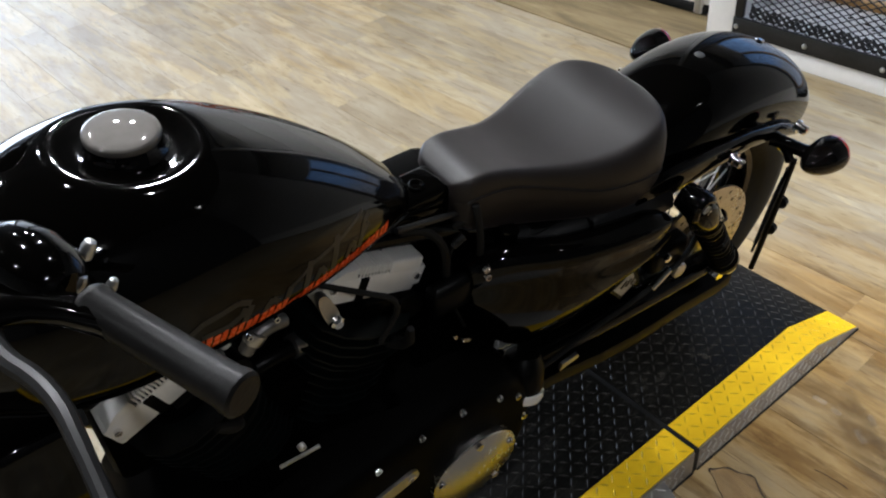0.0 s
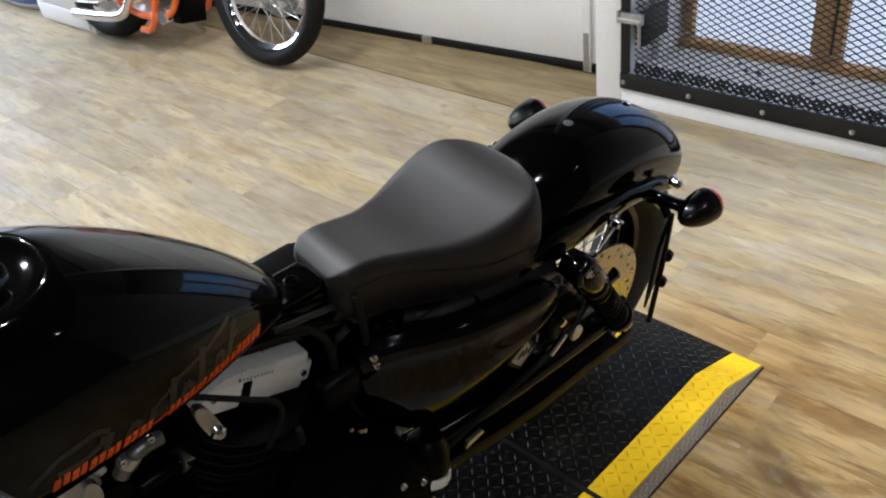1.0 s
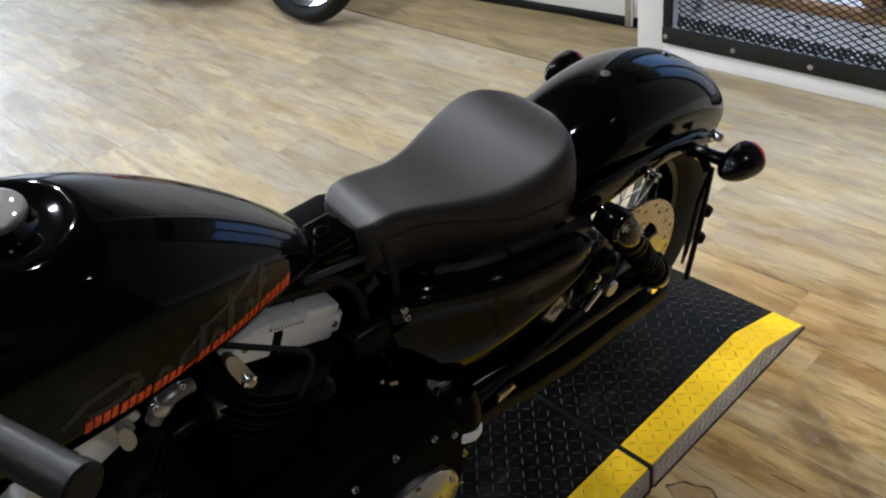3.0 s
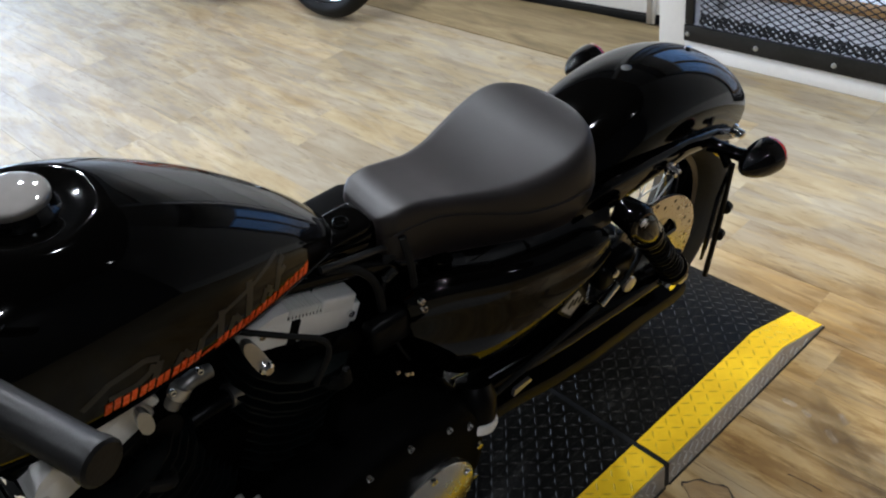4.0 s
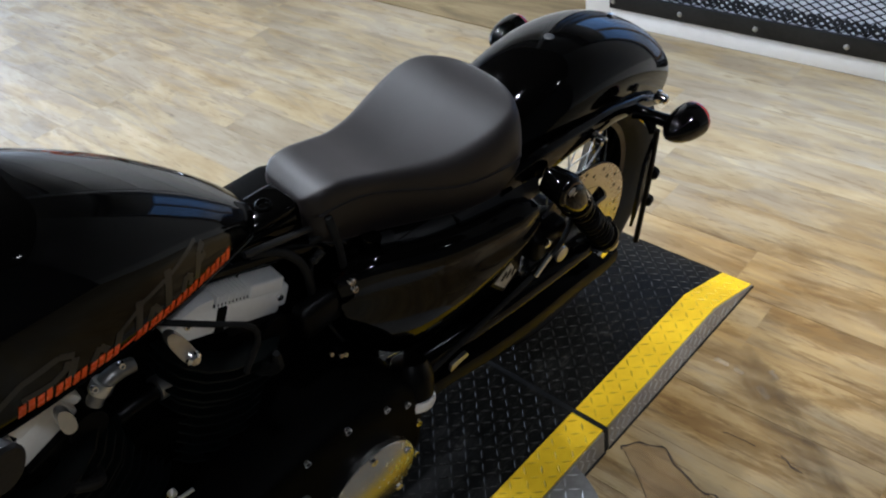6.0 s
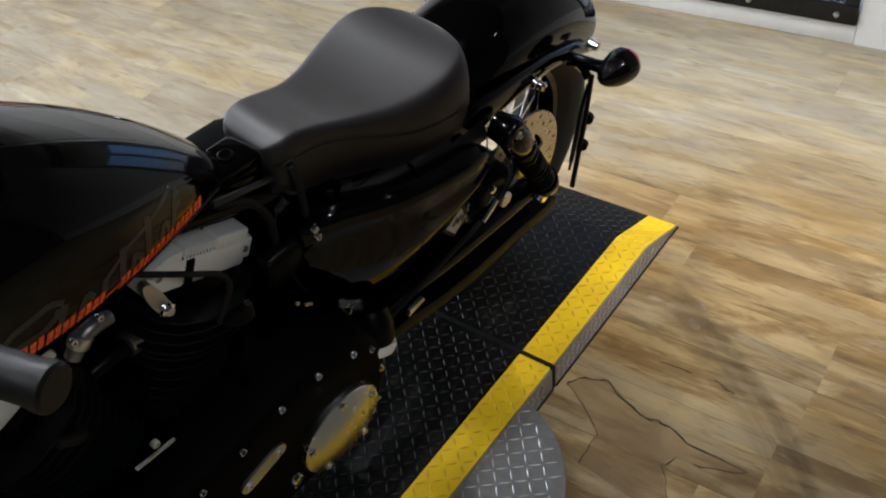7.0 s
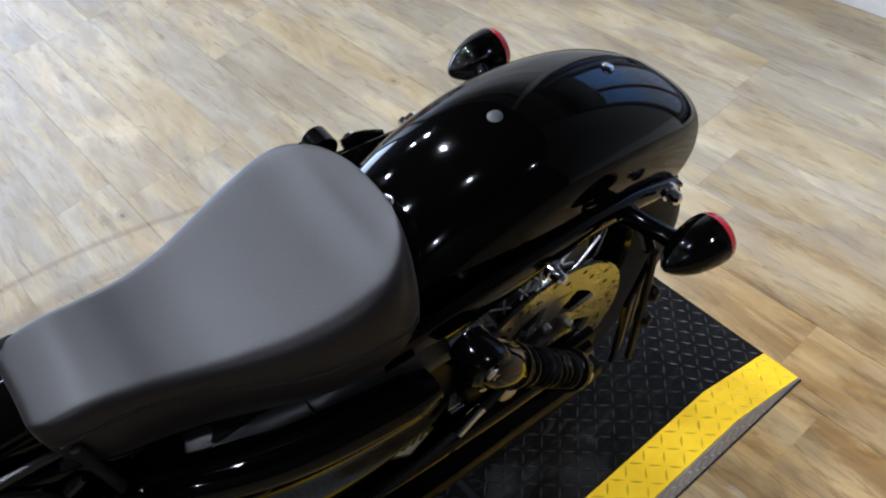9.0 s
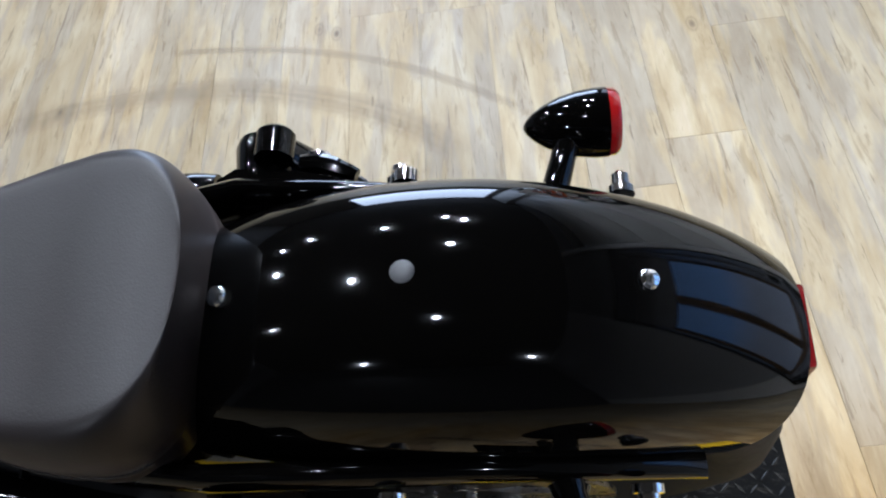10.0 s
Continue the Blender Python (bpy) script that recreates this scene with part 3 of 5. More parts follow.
def lug_geo(L=0.0110, w=0.0019, h=0.0014):
    return [(-L, 0, 0), (-L * 0.3, -w, 0), (L * 0.3, -w, 0), (L, 0, 0), (L * 0.3, w, 0), (-L * 0.3, w, 0), (-L * 0.55, 0, h), (L * 0.55, 0, h)], \
        [(0, 1, 6), (1, 2, 7, 6), (2, 3, 7), (3, 4, 7), (4, 5, 6, 7), (5, 0, 6)]


LUG = lug_geo()


def lugs_on(place, u0, u1, v0, v1, pitch=0.0205):
    """Raised bars, turned by turns, over a stretch; place maps (u, v) to a matrix."""
    geos = []
    nu, nv = int((u1 - u0) / pitch), int((v1 - v0) / pitch)
    for i in range(nu):
        for j in range(nv):
            u, w = u0 + (i + 0.5) * (u1 - u0) / nu, v0 + (j + 0.5) * (v1 - v0) / nv
            geos.append(moved(LUG, place(u, w) @ pose(0, 0, 0, 0, 0, 45 if (i + j) % 2 else -45)))
    return joined(*geos)


def platform_unit(name, u0, u1, ramp_end, label):
    unit = thing(name, label, "platform", LIFT, "platform sections")
    top = part("deck", extruded(lift_profile(u0, u1, ramp_end), YW, PW - YW), plate_black, unit, "black diamond plate deck", 20)
    flat = u1 - SLOPE if ramp_end else u1

    def on_top(u, w):
        if u <= flat:
            return Matrix.Translation((u, w, PH))
        s = (u - flat) / SLOPE
        return Matrix.Translation((u, w, PH + s * (0.007 - PH))) @ pose(0, 0, 0, 0, math.degrees(math.atan2(PH - 0.007, SLOPE)), 0)

    tagged(part("tread_pattern", lugs_on(on_top, u0 + 0.004, u1 - 0.006, YW, PW - YW), lug_black, top, "", 20), kind="stuff")
    for v0, v1 in ((0.004, YW), (PW - YW, PW - 0.004)):
        strip = part("edge_strip", extruded(lift_profile(u0, u1, ramp_end), v0, v1), plate_yellow, unit, "yellow painted edge strip", 20)
        tagged(part("tread_pattern", lugs_on(on_top, u0 + 0.004, u1 - 0.006, v0, v1), lug_yellow, strip, "", 20), kind="stuff")
    for v0, v1, sgn in ((0.0, 0.0035, -1), (PW - 0.0035, PW, 1)):
        skirt = part("skirt", extruded(lift_profile(u0 + 0.001, u1 - 0.001, ramp_end, 0.003), v0, v1), plate_alu, unit, "bare diamond plate side", 20)
        geos = []
        for i in range(int((u1 - u0) / 0.019)):
            u = u0 + 0.012 + i * 0.019
            for k, z in enumerate((0.016, 0.034, 0.052)):
                if u > flat - 0.01 and z > PH - 0.016 - (u - flat) / SLOPE * (PH - 0.007):
                    continue
                if u > u1 - 0.02:
                    continue
                geos.append(moved(LUG, Matrix.Translation((u, -0.0002 if sgn < 0 else PW + 0.0002, z)) @ pose(0, 0, 0, 90 * -sgn, 0, 0) @ pose(0, 0, 0, 0, 0, 52 if (i + k) % 2 else -52) @ Matrix.Diagonal((0.98, 0.8, 1.2, 1))))
        tagged(part("tread_pattern", joined(*geos), lug_alu, skirt, "", 20), kind="stuff")
        # thin black strip along the foot of the skirt
        part("edge_seal", block(u0 + 0.001, u1 + 0.001, v0 - 0.0025 if sgn < 0 else v1, v0 if sgn < 0 else v1 + 0.0025, 0.0005, 0.0045), rubber, skirt, "thin black line along the bottom edge")
    return unit


GAPU = -0.575
rear_unit = platform_unit("platform_section", GAPU + 0.006, 0.0, True, "black diamond plate platform section with yellow edges and sloped end")
platform_unit("platform_section", -2.3, GAPU - 0.006, False, "black diamond plate platform section with yellow edges under motorcycle")
part("joint_strip", block(GAPU - 0.0055, GAPU + 0.0055, 0.0, PW, 0.002, PH - 0.001), rubber, rear_unit)

pad = thing("stand_pad", "round bare diamond plate pad beside the platform", "stand pad", Matrix.Translation((-0.46, -0.19, 0)))
ringp = [(math.cos(a) * 0.232, math.sin(a) * 0.232) for a in np.linspace(0, 2 * math.pi, 72, endpoint=False)]
ringp = [(x, min(y, 0.018 + x * 0.0)) for x, y in ringp]
part("plate", loft([[(x, y, 0.004) for x, y in ringp], [(x, y, 0.058) for x, y in ringp], [(x * 0.993, y * 0.993, 0.0605) for x, y in ringp]]), plate_alu, pad)
geos = []
for i in range(-11, 12):
    for j in range(-11, 1):
        x, y = i * 0.021, j * 0.021
        if math.hypot(x, y) < 0.216 and y < -0.0:
            geos.append(moved(LUG, Matrix.Translation((x, y, 0.0604)) @ pose(0, 0, 0, 0, 0, 45 if (i + j) % 2 else -45) @ Matrix.Diagonal((1.12, 1.0, 1.0, 1))))
tagged(part("tread_pattern", joined(*geos), lug_alu, pad.children[0], "", 20), kind="stuff")

# ---------------------------------------------------------------- the black motorcycle
moto = thing("motorcycle", "glossy black cruiser motorcycle with solo seat leaning on stand", "motorcycle", BIKE)


def wheel(parent, name, cx, cz, R, tw, rim_r, spokes, tyre_label, rim_mat, hub_mat, brake=None):
    hub = part(name, lathe((cx, -0.055, cz), (cx, 0.055, cz), ((0, 0.02), (0.02, 0.048), (0.12, 0.05), (0.2, 0.03), (0.8, 0.03), (0.88, 0.05), (0.98, 0.048), (1, 0.02)), 24), hub_mat, parent)
    side = tw / 2
    prof = [(rim_r + 0.004, -side * 0.62), (rim_r + 0.02, -side * 0.86), (rim_r + (R - rim_r) * 0.45, -side), (R - 0.028, -side * 0.9), (R - 0.008, -side * 0.55), (R, 0.0)]
    prof = prof + [(r, -y) for r, y in reversed(prof[:-1])] + [(rim_r - 0.004, side * 0.55), (rim_r - 0.004, -side * 0.55)]
    rings = [[(cx + r * math.cos(a), y, cz + r * math.sin(a)) for r, y in prof] for a in np.linspace(0, 2 * math.pi, 64)]
    part("tyre", loft(rings, True, False), rubber, hub, tyre_label, 50)
    rp = [(rim_r + 0.012, -side * 0.66), (rim_r + 0.012, -side * 0.58), (rim_r - 0.003, -side * 0.5), (rim_r - 0.018, -side * 0.2), (rim_r - 0.018, side * 0.2), (rim_r - 0.003, side * 0.5), (rim_r + 0.012, side * 0.58), (rim_r + 0.012, side * 0.66), (rim_r - 0.006, side * 0.6), (rim_r - 0.026, side * 0.2), (rim_r - 0.026, -side * 0.2), (rim_r - 0.006, -side * 0.6)]
    rings = [[(cx + r * math.cos(a), y, cz + r * math.sin(a)) for r, y in rp] for a in np.linspace(0, 2 * math.pi, 64)]
    part("rim", loft(rings, True, False), rim_mat, hub, "", 40)
    for k in range(spokes):
        a = 2 * math.pi * k / spokes
        lean = 0.42 if (k // 2) % 2 else -0.42
        sy = 0.046 if k % 2 else -0.046
        p0 = (cx + 0.045 * math.cos(a + lean * 1.6), sy, cz + 0.045 * math.sin(a + lean * 1.6))
        p1 = (cx + (rim_r - 0.02) * math.cos(a), sy * 0.25, cz + (rim_r - 0.02) * math.sin(a))
        part("spoke", tube([p0, p1], 0.0017, 5), zinc, hub)
    return hub


AX = 0.315
rear_wheel = wheel(moto, "rear_wheel", 0.0, AX, 0.318, 0.15, 0.212, 40, "wide black rear tyre", gloss_black, satin_black)
wheel(moto, "front_wheel", -1.56, 0.33, 0.332, 0.10, 0.245, 40, "black front tyre", gloss_black, satin_black)


def brake_disc(parent, cx, y, cz, R, inner):
    """Vented disc: outer band with drilled holes, carrier with spokes."""
    n = 60
    ang = np.linspace(0, 2 * math.pi, n + 1)
    rings = []
    for a in ang:
        c, s = math.cos(a), math.sin(a)
        rings.append([(cx + r * c, yy, cz + r * s) for r, yy in ((R, y - 0.0025), (R, y + 0.0025), (inner, y + 0.0025), (inner, y - 0.0025))])
    d = part("brake_disc", loft(rings, True, False), disc_steel, parent, "drilled steel brake disc", 30)
    for k in range(30):
        a = 2 * math.pi * k / 30
        r = R - (0.012 if k % 2 else 0.024)
        p = Vector((cx + r * math.cos(a), y - 0.0027, cz + r * math.sin(a)))
        part("drill_hole", rod(p, p + Vector((0, 0.0004, 0)), 0.0042, 10), satin_black, d)
    arms = []
    for k in range(5):
        a0 = 2 * math.pi * k / 5
        pts = [(a0 - 0.30, inner + 0.002), (a0 + 0.30, inner + 0.002), (a0 + 0.52, 0.055), (a0 + 0.05, 0.055)]
        arms.append(loft([[(cx + r * math.cos(a), yy, cz + r * math.sin(a)) for a, r in pts] for yy in (y - 0.003, y + 0.003)]))
    arms.append(lathe((cx, y - 0.004, cz), (cx, y + 0.004, cz), ((0, 0.058), (1, 0.058)), 30))
    part("disc_carrier", joined(*arms), disc_steel, d)
    for k in range(5):
        a = 2 * math.pi * k / 5 + 0.3
        part("bolt", cap_bolt((cx + 0.045 * math.cos(a), y - 0.004, cz + 0.045 * math.sin(a)), (0, -1, 0), 0.007, 0.008), zinc, d)
    return d


brake_disc(rear_wheel, 0.0, -0.092, AX, 0.146, 0.098)
part("axle_nut", hex_bolt((0.0, -0.152, AX), (0, -1, 0), 0.016, 0.016), chrome, rear_wheel)

# rear fender
FC, FR = (0.0, 0.33), 0.371
fend_a = np.linspace(158, 39.5, 48)


def fender_point(a_deg, s, out=0.0):
    """Point on the fender: angle round the wheel and way across from -1 to 1."""
    a = radians(a_deg)
    w = ease(a_deg, (15, 25, 45, 75, 110, 140, 160), (0.070, 0.078, 0.094, 0.107, 0.108, 0.104, 0.10)) + out
    D = ease(a_deg, (15, 25, 45, 75, 110, 140, 160), (0.075, 0.085, 0.1, 0.11, 0.115, 0.115, 0.11))
    th = s * math.pi / 2
    y = w * sgnpow(math.sin(th), 0.80)
    r = FR + out - D * (1 - abs(math.cos(th)) ** 0.82)
    return FC[0] + r * math.cos(a), y, FC[1] + r * math.sin(a)


outer = [[fender_point(a, s) for s in np.linspace(-1, 1, 33)] for a in fend_a]
inner = [[fender_point(a, s, -0.003) for s in np.linspace(1, -1, 33)] for a in fend_a]
fender = part("rear_fender", loft([o + i for o, i in zip(outer, inner)]), gloss_black, moto, "glossy black rear fender", 50)
for a, r, h, m, nm in ((91.6, 0.0088, 0.0014, plug_grey, "rubber_plug"), (65.0, 0.0078, 0.005, chrome, "bolt"), (114.3, 0.0088, 0.007, chrome, "seat_bolt")):
    p = Vector(fender_point(a, 0.0))
    d = Vector((math.cos(radians(a)), 0, math.sin(radians(a))))
    part(nm, lathe(p - d * 0.002, p + d * h, ((0, r), (0.55, r), (0.85, r * 0.8), (1, r * 0.35)), 18), m, fender)
# tail light strip at the fender's end
part("tail_light", block(0.272, 0.2935, -0.034, 0.038, 0.502, 0.553, 0.004), smoked_lens, fender, "flat dark red tail light")

# fender struts with their bolts
for sd in (-1, 1):
    st = [(-0.25, 0.112, 0.585, 0.030), (-0.17, 0.120, 0.598, 0.030), (-0.08, 0.117, 0.594, 0.024), (0.03, 0.112, 0.582, 0.018), (0.12, 0.108, 0.560, 0.015), (0.185, 0.103, 0.530, 0.012), (0.205, 0.101, 0.518, 0.005)]
    rings = []
    for x, y, z, h in st:
        rings.append([(x, sd * (y + 0.010 * math.cos(b)), z + h * sgnpow(math.sin(b), 0.6)) for b in np.linspace(0, 2 * math.pi, 14, endpoint=False)])
    strut = part("fender_strut", loft(rings), gloss_black, moto)
    for x, z, y in ((-0.036, 0.585, 0.130), (0.154, 0.562, 0.122)):
        part("bolt", lathe((x, sd * y, z), (x, sd * (y + 0.022), z), ((0, 0.012), (0.3, 0.012), (0.32, 0.0085), (0.85, 0.0085), (1, 0.005)), 12), chrome, strut)

# rear turn signals
for sd in (-1, 1):
    c0, c1 = (0.072, sd * 0.197, 0.561), (0.158, sd * 0.201, 0.556)
    sig = part("turn_signal", lathe(c0, c1, ((0, 0.002), (0.03, 0.0065), (0.10, 0.0125), (0.22, 0.0195), (0.38, 0.0258), (0.56, 0.0298), (0.74, 0.0318), (0.87, 0.0318)), 28), gloss_black, moto, "black bullet turn signal")
    part("lens", lathe(c0, c1, ((0.872, 0.0312), (0.95, 0.0306), (0.99, 0.028), (1.0, 0.018)), 28), red_lens, sig, "red lens")
    part("stalk", lathe((0.094, sd * 0.118, 0.560), (0.112, sd * 0.185, 0.560), ((0, 0.0145), (0.15, 0.0125), (0.7, 0.0115), (1, 0.014)), 16), gloss_black, sig)

# shock absorbers
for sd in (-1, 1):
    t0, t1 = Vector((-0.162, sd * 0.172, 0.580)), Vector((-0.006, sd * 0.168, 0.352))
    sh = part("shock_absorber", lathe(t0 - (t1 - t0) * 0.05, t0.lerp(t1, 0.22), ((0, 0.010), (0.08, 0.021), (0.3, 0.0265), (0.9, 0.0275), (1, 0.023)), 24), gloss_black, moto)
    part("damper_rod", rod(t0.lerp(t1, 0.2), t1, 0.017), satin_black, sh)
    part("mount_cap", lathe((t0.x, t0.y - sd * 0.03, t0.z), (t0.x, sd * (abs(t0.y) + 0.016), t0.z), ((0, 0.024), (0.7, 0.028), (0.9, 0.026), (1, 0.020)), 22), gloss_black, sh)
    part("coil_spring", helix(t0.lerp(t1, 0.22), t0.lerp(t1, 0.9), 0.0212, 0.0040, 11), satin_black, sh)
    part("spring_seat", lathe(t0.lerp(t1, 0.88), t0.lerp(t1, 0.96), ((0, 0.029), (0.5, 0.029), (1, 0.018)), 20), satin_black, sh)
    part("preload_ring", lathe(t0.lerp(t1, 0.215), t0.lerp(t1, 0.235), ((0, 0.0278), (1, 0.0278)), 24), satin_black, sh)
    for q, rr in ((t0, 0.0105), (t1, 0.012)):
        part("mount_bolt", lathe((q.x, q.y - sd * 0.02, q.z), (q.x, sd * (abs(q.y) + 0.022), q.z), ((0, rr), (0.7, rr), (0.72, rr * 1.15), (0.92, rr * 1.1), (1, rr * 0.5)), 14), polished, sh)
    part("mount_eye", lathe((t1.x, t1.y - sd * 0.016, t1.z), (t1.x, t1.y + sd * 0.012, t1.z), ((0, 0.02), (0.1, 0.022), (0.9, 0.022), (1, 0.02)), 18), satin_black, sh)

# swingarm, belt guard and chassis tubes
for sd in (-1, 1):
    sw = part("swingarm", tube([(-0.46, sd * 0.10, 0.325), (-0.30, sd * 0.115, 0.32), (-0.05, sd * 0.128, 0.318), (0.045, sd * 0.128, 0.315)], [0.03, 0.026, 0.024, 0.022], 14, 1), gloss_black, moto)
    part("axle_plate", block(-0.04, 0.06, sd * 0.13 - 0.008, sd * 0.13 + 0.008, AX - 0.028, AX + 0.028, 0.006), satin_black, sw)
    part("frame_tube", tube([(-0.24, sd * 0.085, 0.580), (-0.36, sd * 0.062, 0.580), (-0.46, sd * 0.046, 0.592), (-0.56, sd * 0.036, 0.652), (-0.70, sd * 0.025, 0.69)], 0.0145, 12, 2), gloss_black, moto)
    part("frame_tube", tube([(-0.46, sd * 0.07, 0.62), (-0.49, sd * 0.07, 0.50), (-0.49, sd * 0.08, 0.34), (-0.56, sd * 0.11, 0.19), (-0.80, sd * 0.10, 0.15), (-1.06, sd * 0.09, 0.17), (-1.16, sd * 0.05, 0.45), (-1.22, sd * 0.0, 0.72)], 0.0155, 12, 2), gloss_black, moto)
part("backbone", block(-0.66, -0.50, -0.030, 0.030, 0.648, 0.698, 0.012, 3), gloss_black, moto)
neck = part("seat_nose_bracket", block(-0.632, -0.528, -0.030, 0.030, 0.690, 0.710, 0.008, 3), gloss_black, moto)
for x, y in ((-0.61, -0.006), (-0.575, -0.004)):
    part("bracket_bolt", lathe((x, y, 0.708), (x, y, 0.7165), ((0, 0.011), (0.6, 0.011), (0.75, 0.009), (0.2, 0.007)), 14), satin_black, neck)
part("fender_inner", extruded(smooth_poly([(-0.30, 0.36), (-0.22, 0.62), (-0.30, 0.66), (-0.40, 0.64), (-0.42, 0.40)]), -0.060, 0.060), satin_black, moto)
rings = []
for x, zb in ((-0.44, 0.296), (-0.39, 0.288), (-0.30, 0.262), (-0.20, 0.246), (-0.07, 0.242), (0.03, 0.232), (0.06, 0.24)):
    rings.append([(x, -0.155, zb), (x, -0.1595, zb + 0.002), (x, -0.1605, zb + 0.022), (x, -0.158, zb + 0.030), (x, -0.120, zb + 0.030), (x, -0.120, zb + 0.026), (x, -0.155, zb + 0.025)])
part("belt_guard", loft(rings), satin_black, moto, "", 25)
part("bracket_plate", extruded([(-0.400, 0.335), (-0.360, 0.342), (-0.363, 0.351), (-0.397, 0.349)], -0.165, -0.158), zinc, moto)
holder = part("label_plate", extruded([(-0.285, 0.428), (-0.252, 0.388), (-0.214, 0.418), (-0.236, 0.460)], -0.1395, -0.101), satin_black, moto)
part("sticker", extruded([(-0.276, 0.427), (-0.252, 0.398), (-0.223, 0.419), (-0.239, 0.449)], -0.1405, -0.1396), foil, holder, "silver foil label")
for k in range(3):
    part("label_bar", extruded([(-0.262 + k * 0.012, 0.424 - k * 0.002), (-0.258 + k * 0.012, 0.419 - k * 0.002), (-0.246 + k * 0.010, 0.431 - k * 0.001), (-0.249 + k * 0.010, 0.437 - k * 0.001)], -0.1411, -0.1406), satin_black, holder)
# black sheet added to keep the gap behind the side cover dark
part("inner_guard", extruded([(-0.44, 0.29), (-0.17, 0.31), (-0.155, 0.44), (-0.2, 0.56), (-0.44, 0.5)], -0.101, -0.096), satin_black, moto)
part("brake_hose", tube([(-0.44, -0.15, 0.35), (-0.30, -0.145, 0.36), (-0.18, -0.15, 0.385), (-0.10, -0.15, 0.42), (-0.08, -0.14, 0.50)], 0.005, 8, 2), rubber, moto)
cal = part("brake_caliper", block(-0.155, -0.065, -0.125, -0.062, 0.36, 0.42, 0.014, 3), satin_black, moto)
for q in ((-0.13, 0.405), (-0.09, 0.375)):
    part("bolt", lathe((q[0], -0.125, q[1]), (q[0], -0.134, q[1]), ((0, 0.009), (0.7, 0.009), (1, 0.005)), 12), chrome, cal)
part("brake_line_clip", rod((-0.19, -0.152, 0.388), (-0.15, -0.15, 0.41), 0.007), chrome, moto)
part("pivot_cover", lathe((-0.10, -0.138, 0.365), (-0.10, -0.146, 0.365), ((0, 0.016), (0.6, 0.015), (1, 0.008)), 18), polished, moto)

# side licence plate carrier on the rear left
ca, cb = Vector((0.022, -0.195, 0)), Vector((0.094, -0.164, 0))
cnrm = Vector((cb.y - ca.y, ca.x - cb.x, 0)).normalized()


def carrier_board(u0, u1, z0, z1, out, thick):
    """Upright board on the line from ca to cb, standing out from it."""
    ring = [(u0, z0), (u1, z0), (u1, z1), (u0, z1)]
    return loft([[tuple(ca.lerp(cb, u) + cnrm * o + Vector((0, 0, z))) for u, z in ring] for o in (out, out + thick)])


car = part("plate_carrier", carrier_board(0.0, 1.0, 0.385, 0.526, -0.0025, 0.005), gloss_black, moto, "black oblique plate carrier")
# dark strips laid on the board in place of two shaded recesses
for u0 in (0.18, 0.56):
    for o in (-0.0040, 0.0026):
        part("carrier_slat", carrier_board(u0, u0 + 0.2, 0.395, 0.516, o, 0.0014), dark_steel, car)
part("carrier_arm", tube([(0.105, -0.118, 0.55), (0.095, -0.15, 0.552), (0.086, -0.166, 0.545)], 0.008, 8, 1), gloss_black, car)
part("carrier_bar", tube([(0.086, -0.172, 0.552), (0.094, -0.173, 0.43), (0.094, -0.174, 0.28)], 0.0055, 8), satin_black, car)
for z in (0.45, 0.385):
    part("knob", lathe((0.092, -0.176, z), (0.108, -0.172, z), ((0, 0.007), (0.2, 0.012), (0.8, 0.012), (1, 0.009)), 14), satin_black, car)

# seat
SX = (-0.537, -0.520, -0.50, -0.46, -0.42, -0.37, -0.325, -0.275, -0.235, -0.21, -0.185)
SW = (0.053, 0.058, 0.061, 0.065, 0.072, 0.089, 0.107, 0.121, 0.1245, 0.119, 0.105)
ST = (0.719, 0.726, 0.727, 0.717, 0.704, 0.695, 0.695, 0.701, 0.709, 0.712, 0.712)
SS = (0.690, 0.696, 0.697, 0.692, 0.678, 0.660, 0.648, 0.646, 0.645, 0.640, 0.634)
SB = (0.650, 0.636, 0.628, 0.614, 0.603, 0.594, 0.591, 0.590, 0.591, 0.593, 0.597)
TAIL0, TAIL1 = -0.238, -0.1655


def seat_dims(x):
    """Half width at the seam, and heights of the crown, the seam and the lower edge."""
    w = ease(x, SX, SW)
    if x > TAIL0:
        w = ease(TAIL0, SX, SW) * max(1 - ((x - TAIL0) / (TAIL1 - TAIL0)) ** 2.5, 0.0) ** 0.44
    return w, ease(x, SX, ST), ease(x, SX, SS), ease(x, SX, SB)


def seat_half(x):
    """Half section: dished crown that rolls over to the seam, then a skirt down to the base."""
    w, t, m, b = seat_dims(x)
    flat = 0.78 * w
    d = 0.0040 * min(1.0, w / 0.11)
    pts = [(u * flat, t - d * (1 - u * u)) for u in np.linspace(0, 0.9, 6)]
    for a in np.linspace(0, math.pi / 2, 15):
        pts.append((flat + (w - flat) * math.sin(a) ** 0.9, m + (t - m) * math.cos(a) ** 0.9))
    pts += [(w - 0.0012, m - 0.0012), (w - 0.0016, m - 0.004), (w - 0.0008, m - 0.009), (w - 0.0018, m + (b - m) * 0.5), (w - 0.004, b + 0.006), (w - 0.007, b + 0.001), (w * 0.8, b), (0, b)]
    return pts


def seat_ring(x, k=1.0):
    half = seat_half(x)
    c = (seat_dims(x)[1] + seat_dims(x)[3]) / 2
    ring = [(y * k, c + (z - c) * k) for y, z in half]
    return [(x, y, z) for y, z in ring] + [(x, -y, z) for y, z in reversed(ring[1:-1])]


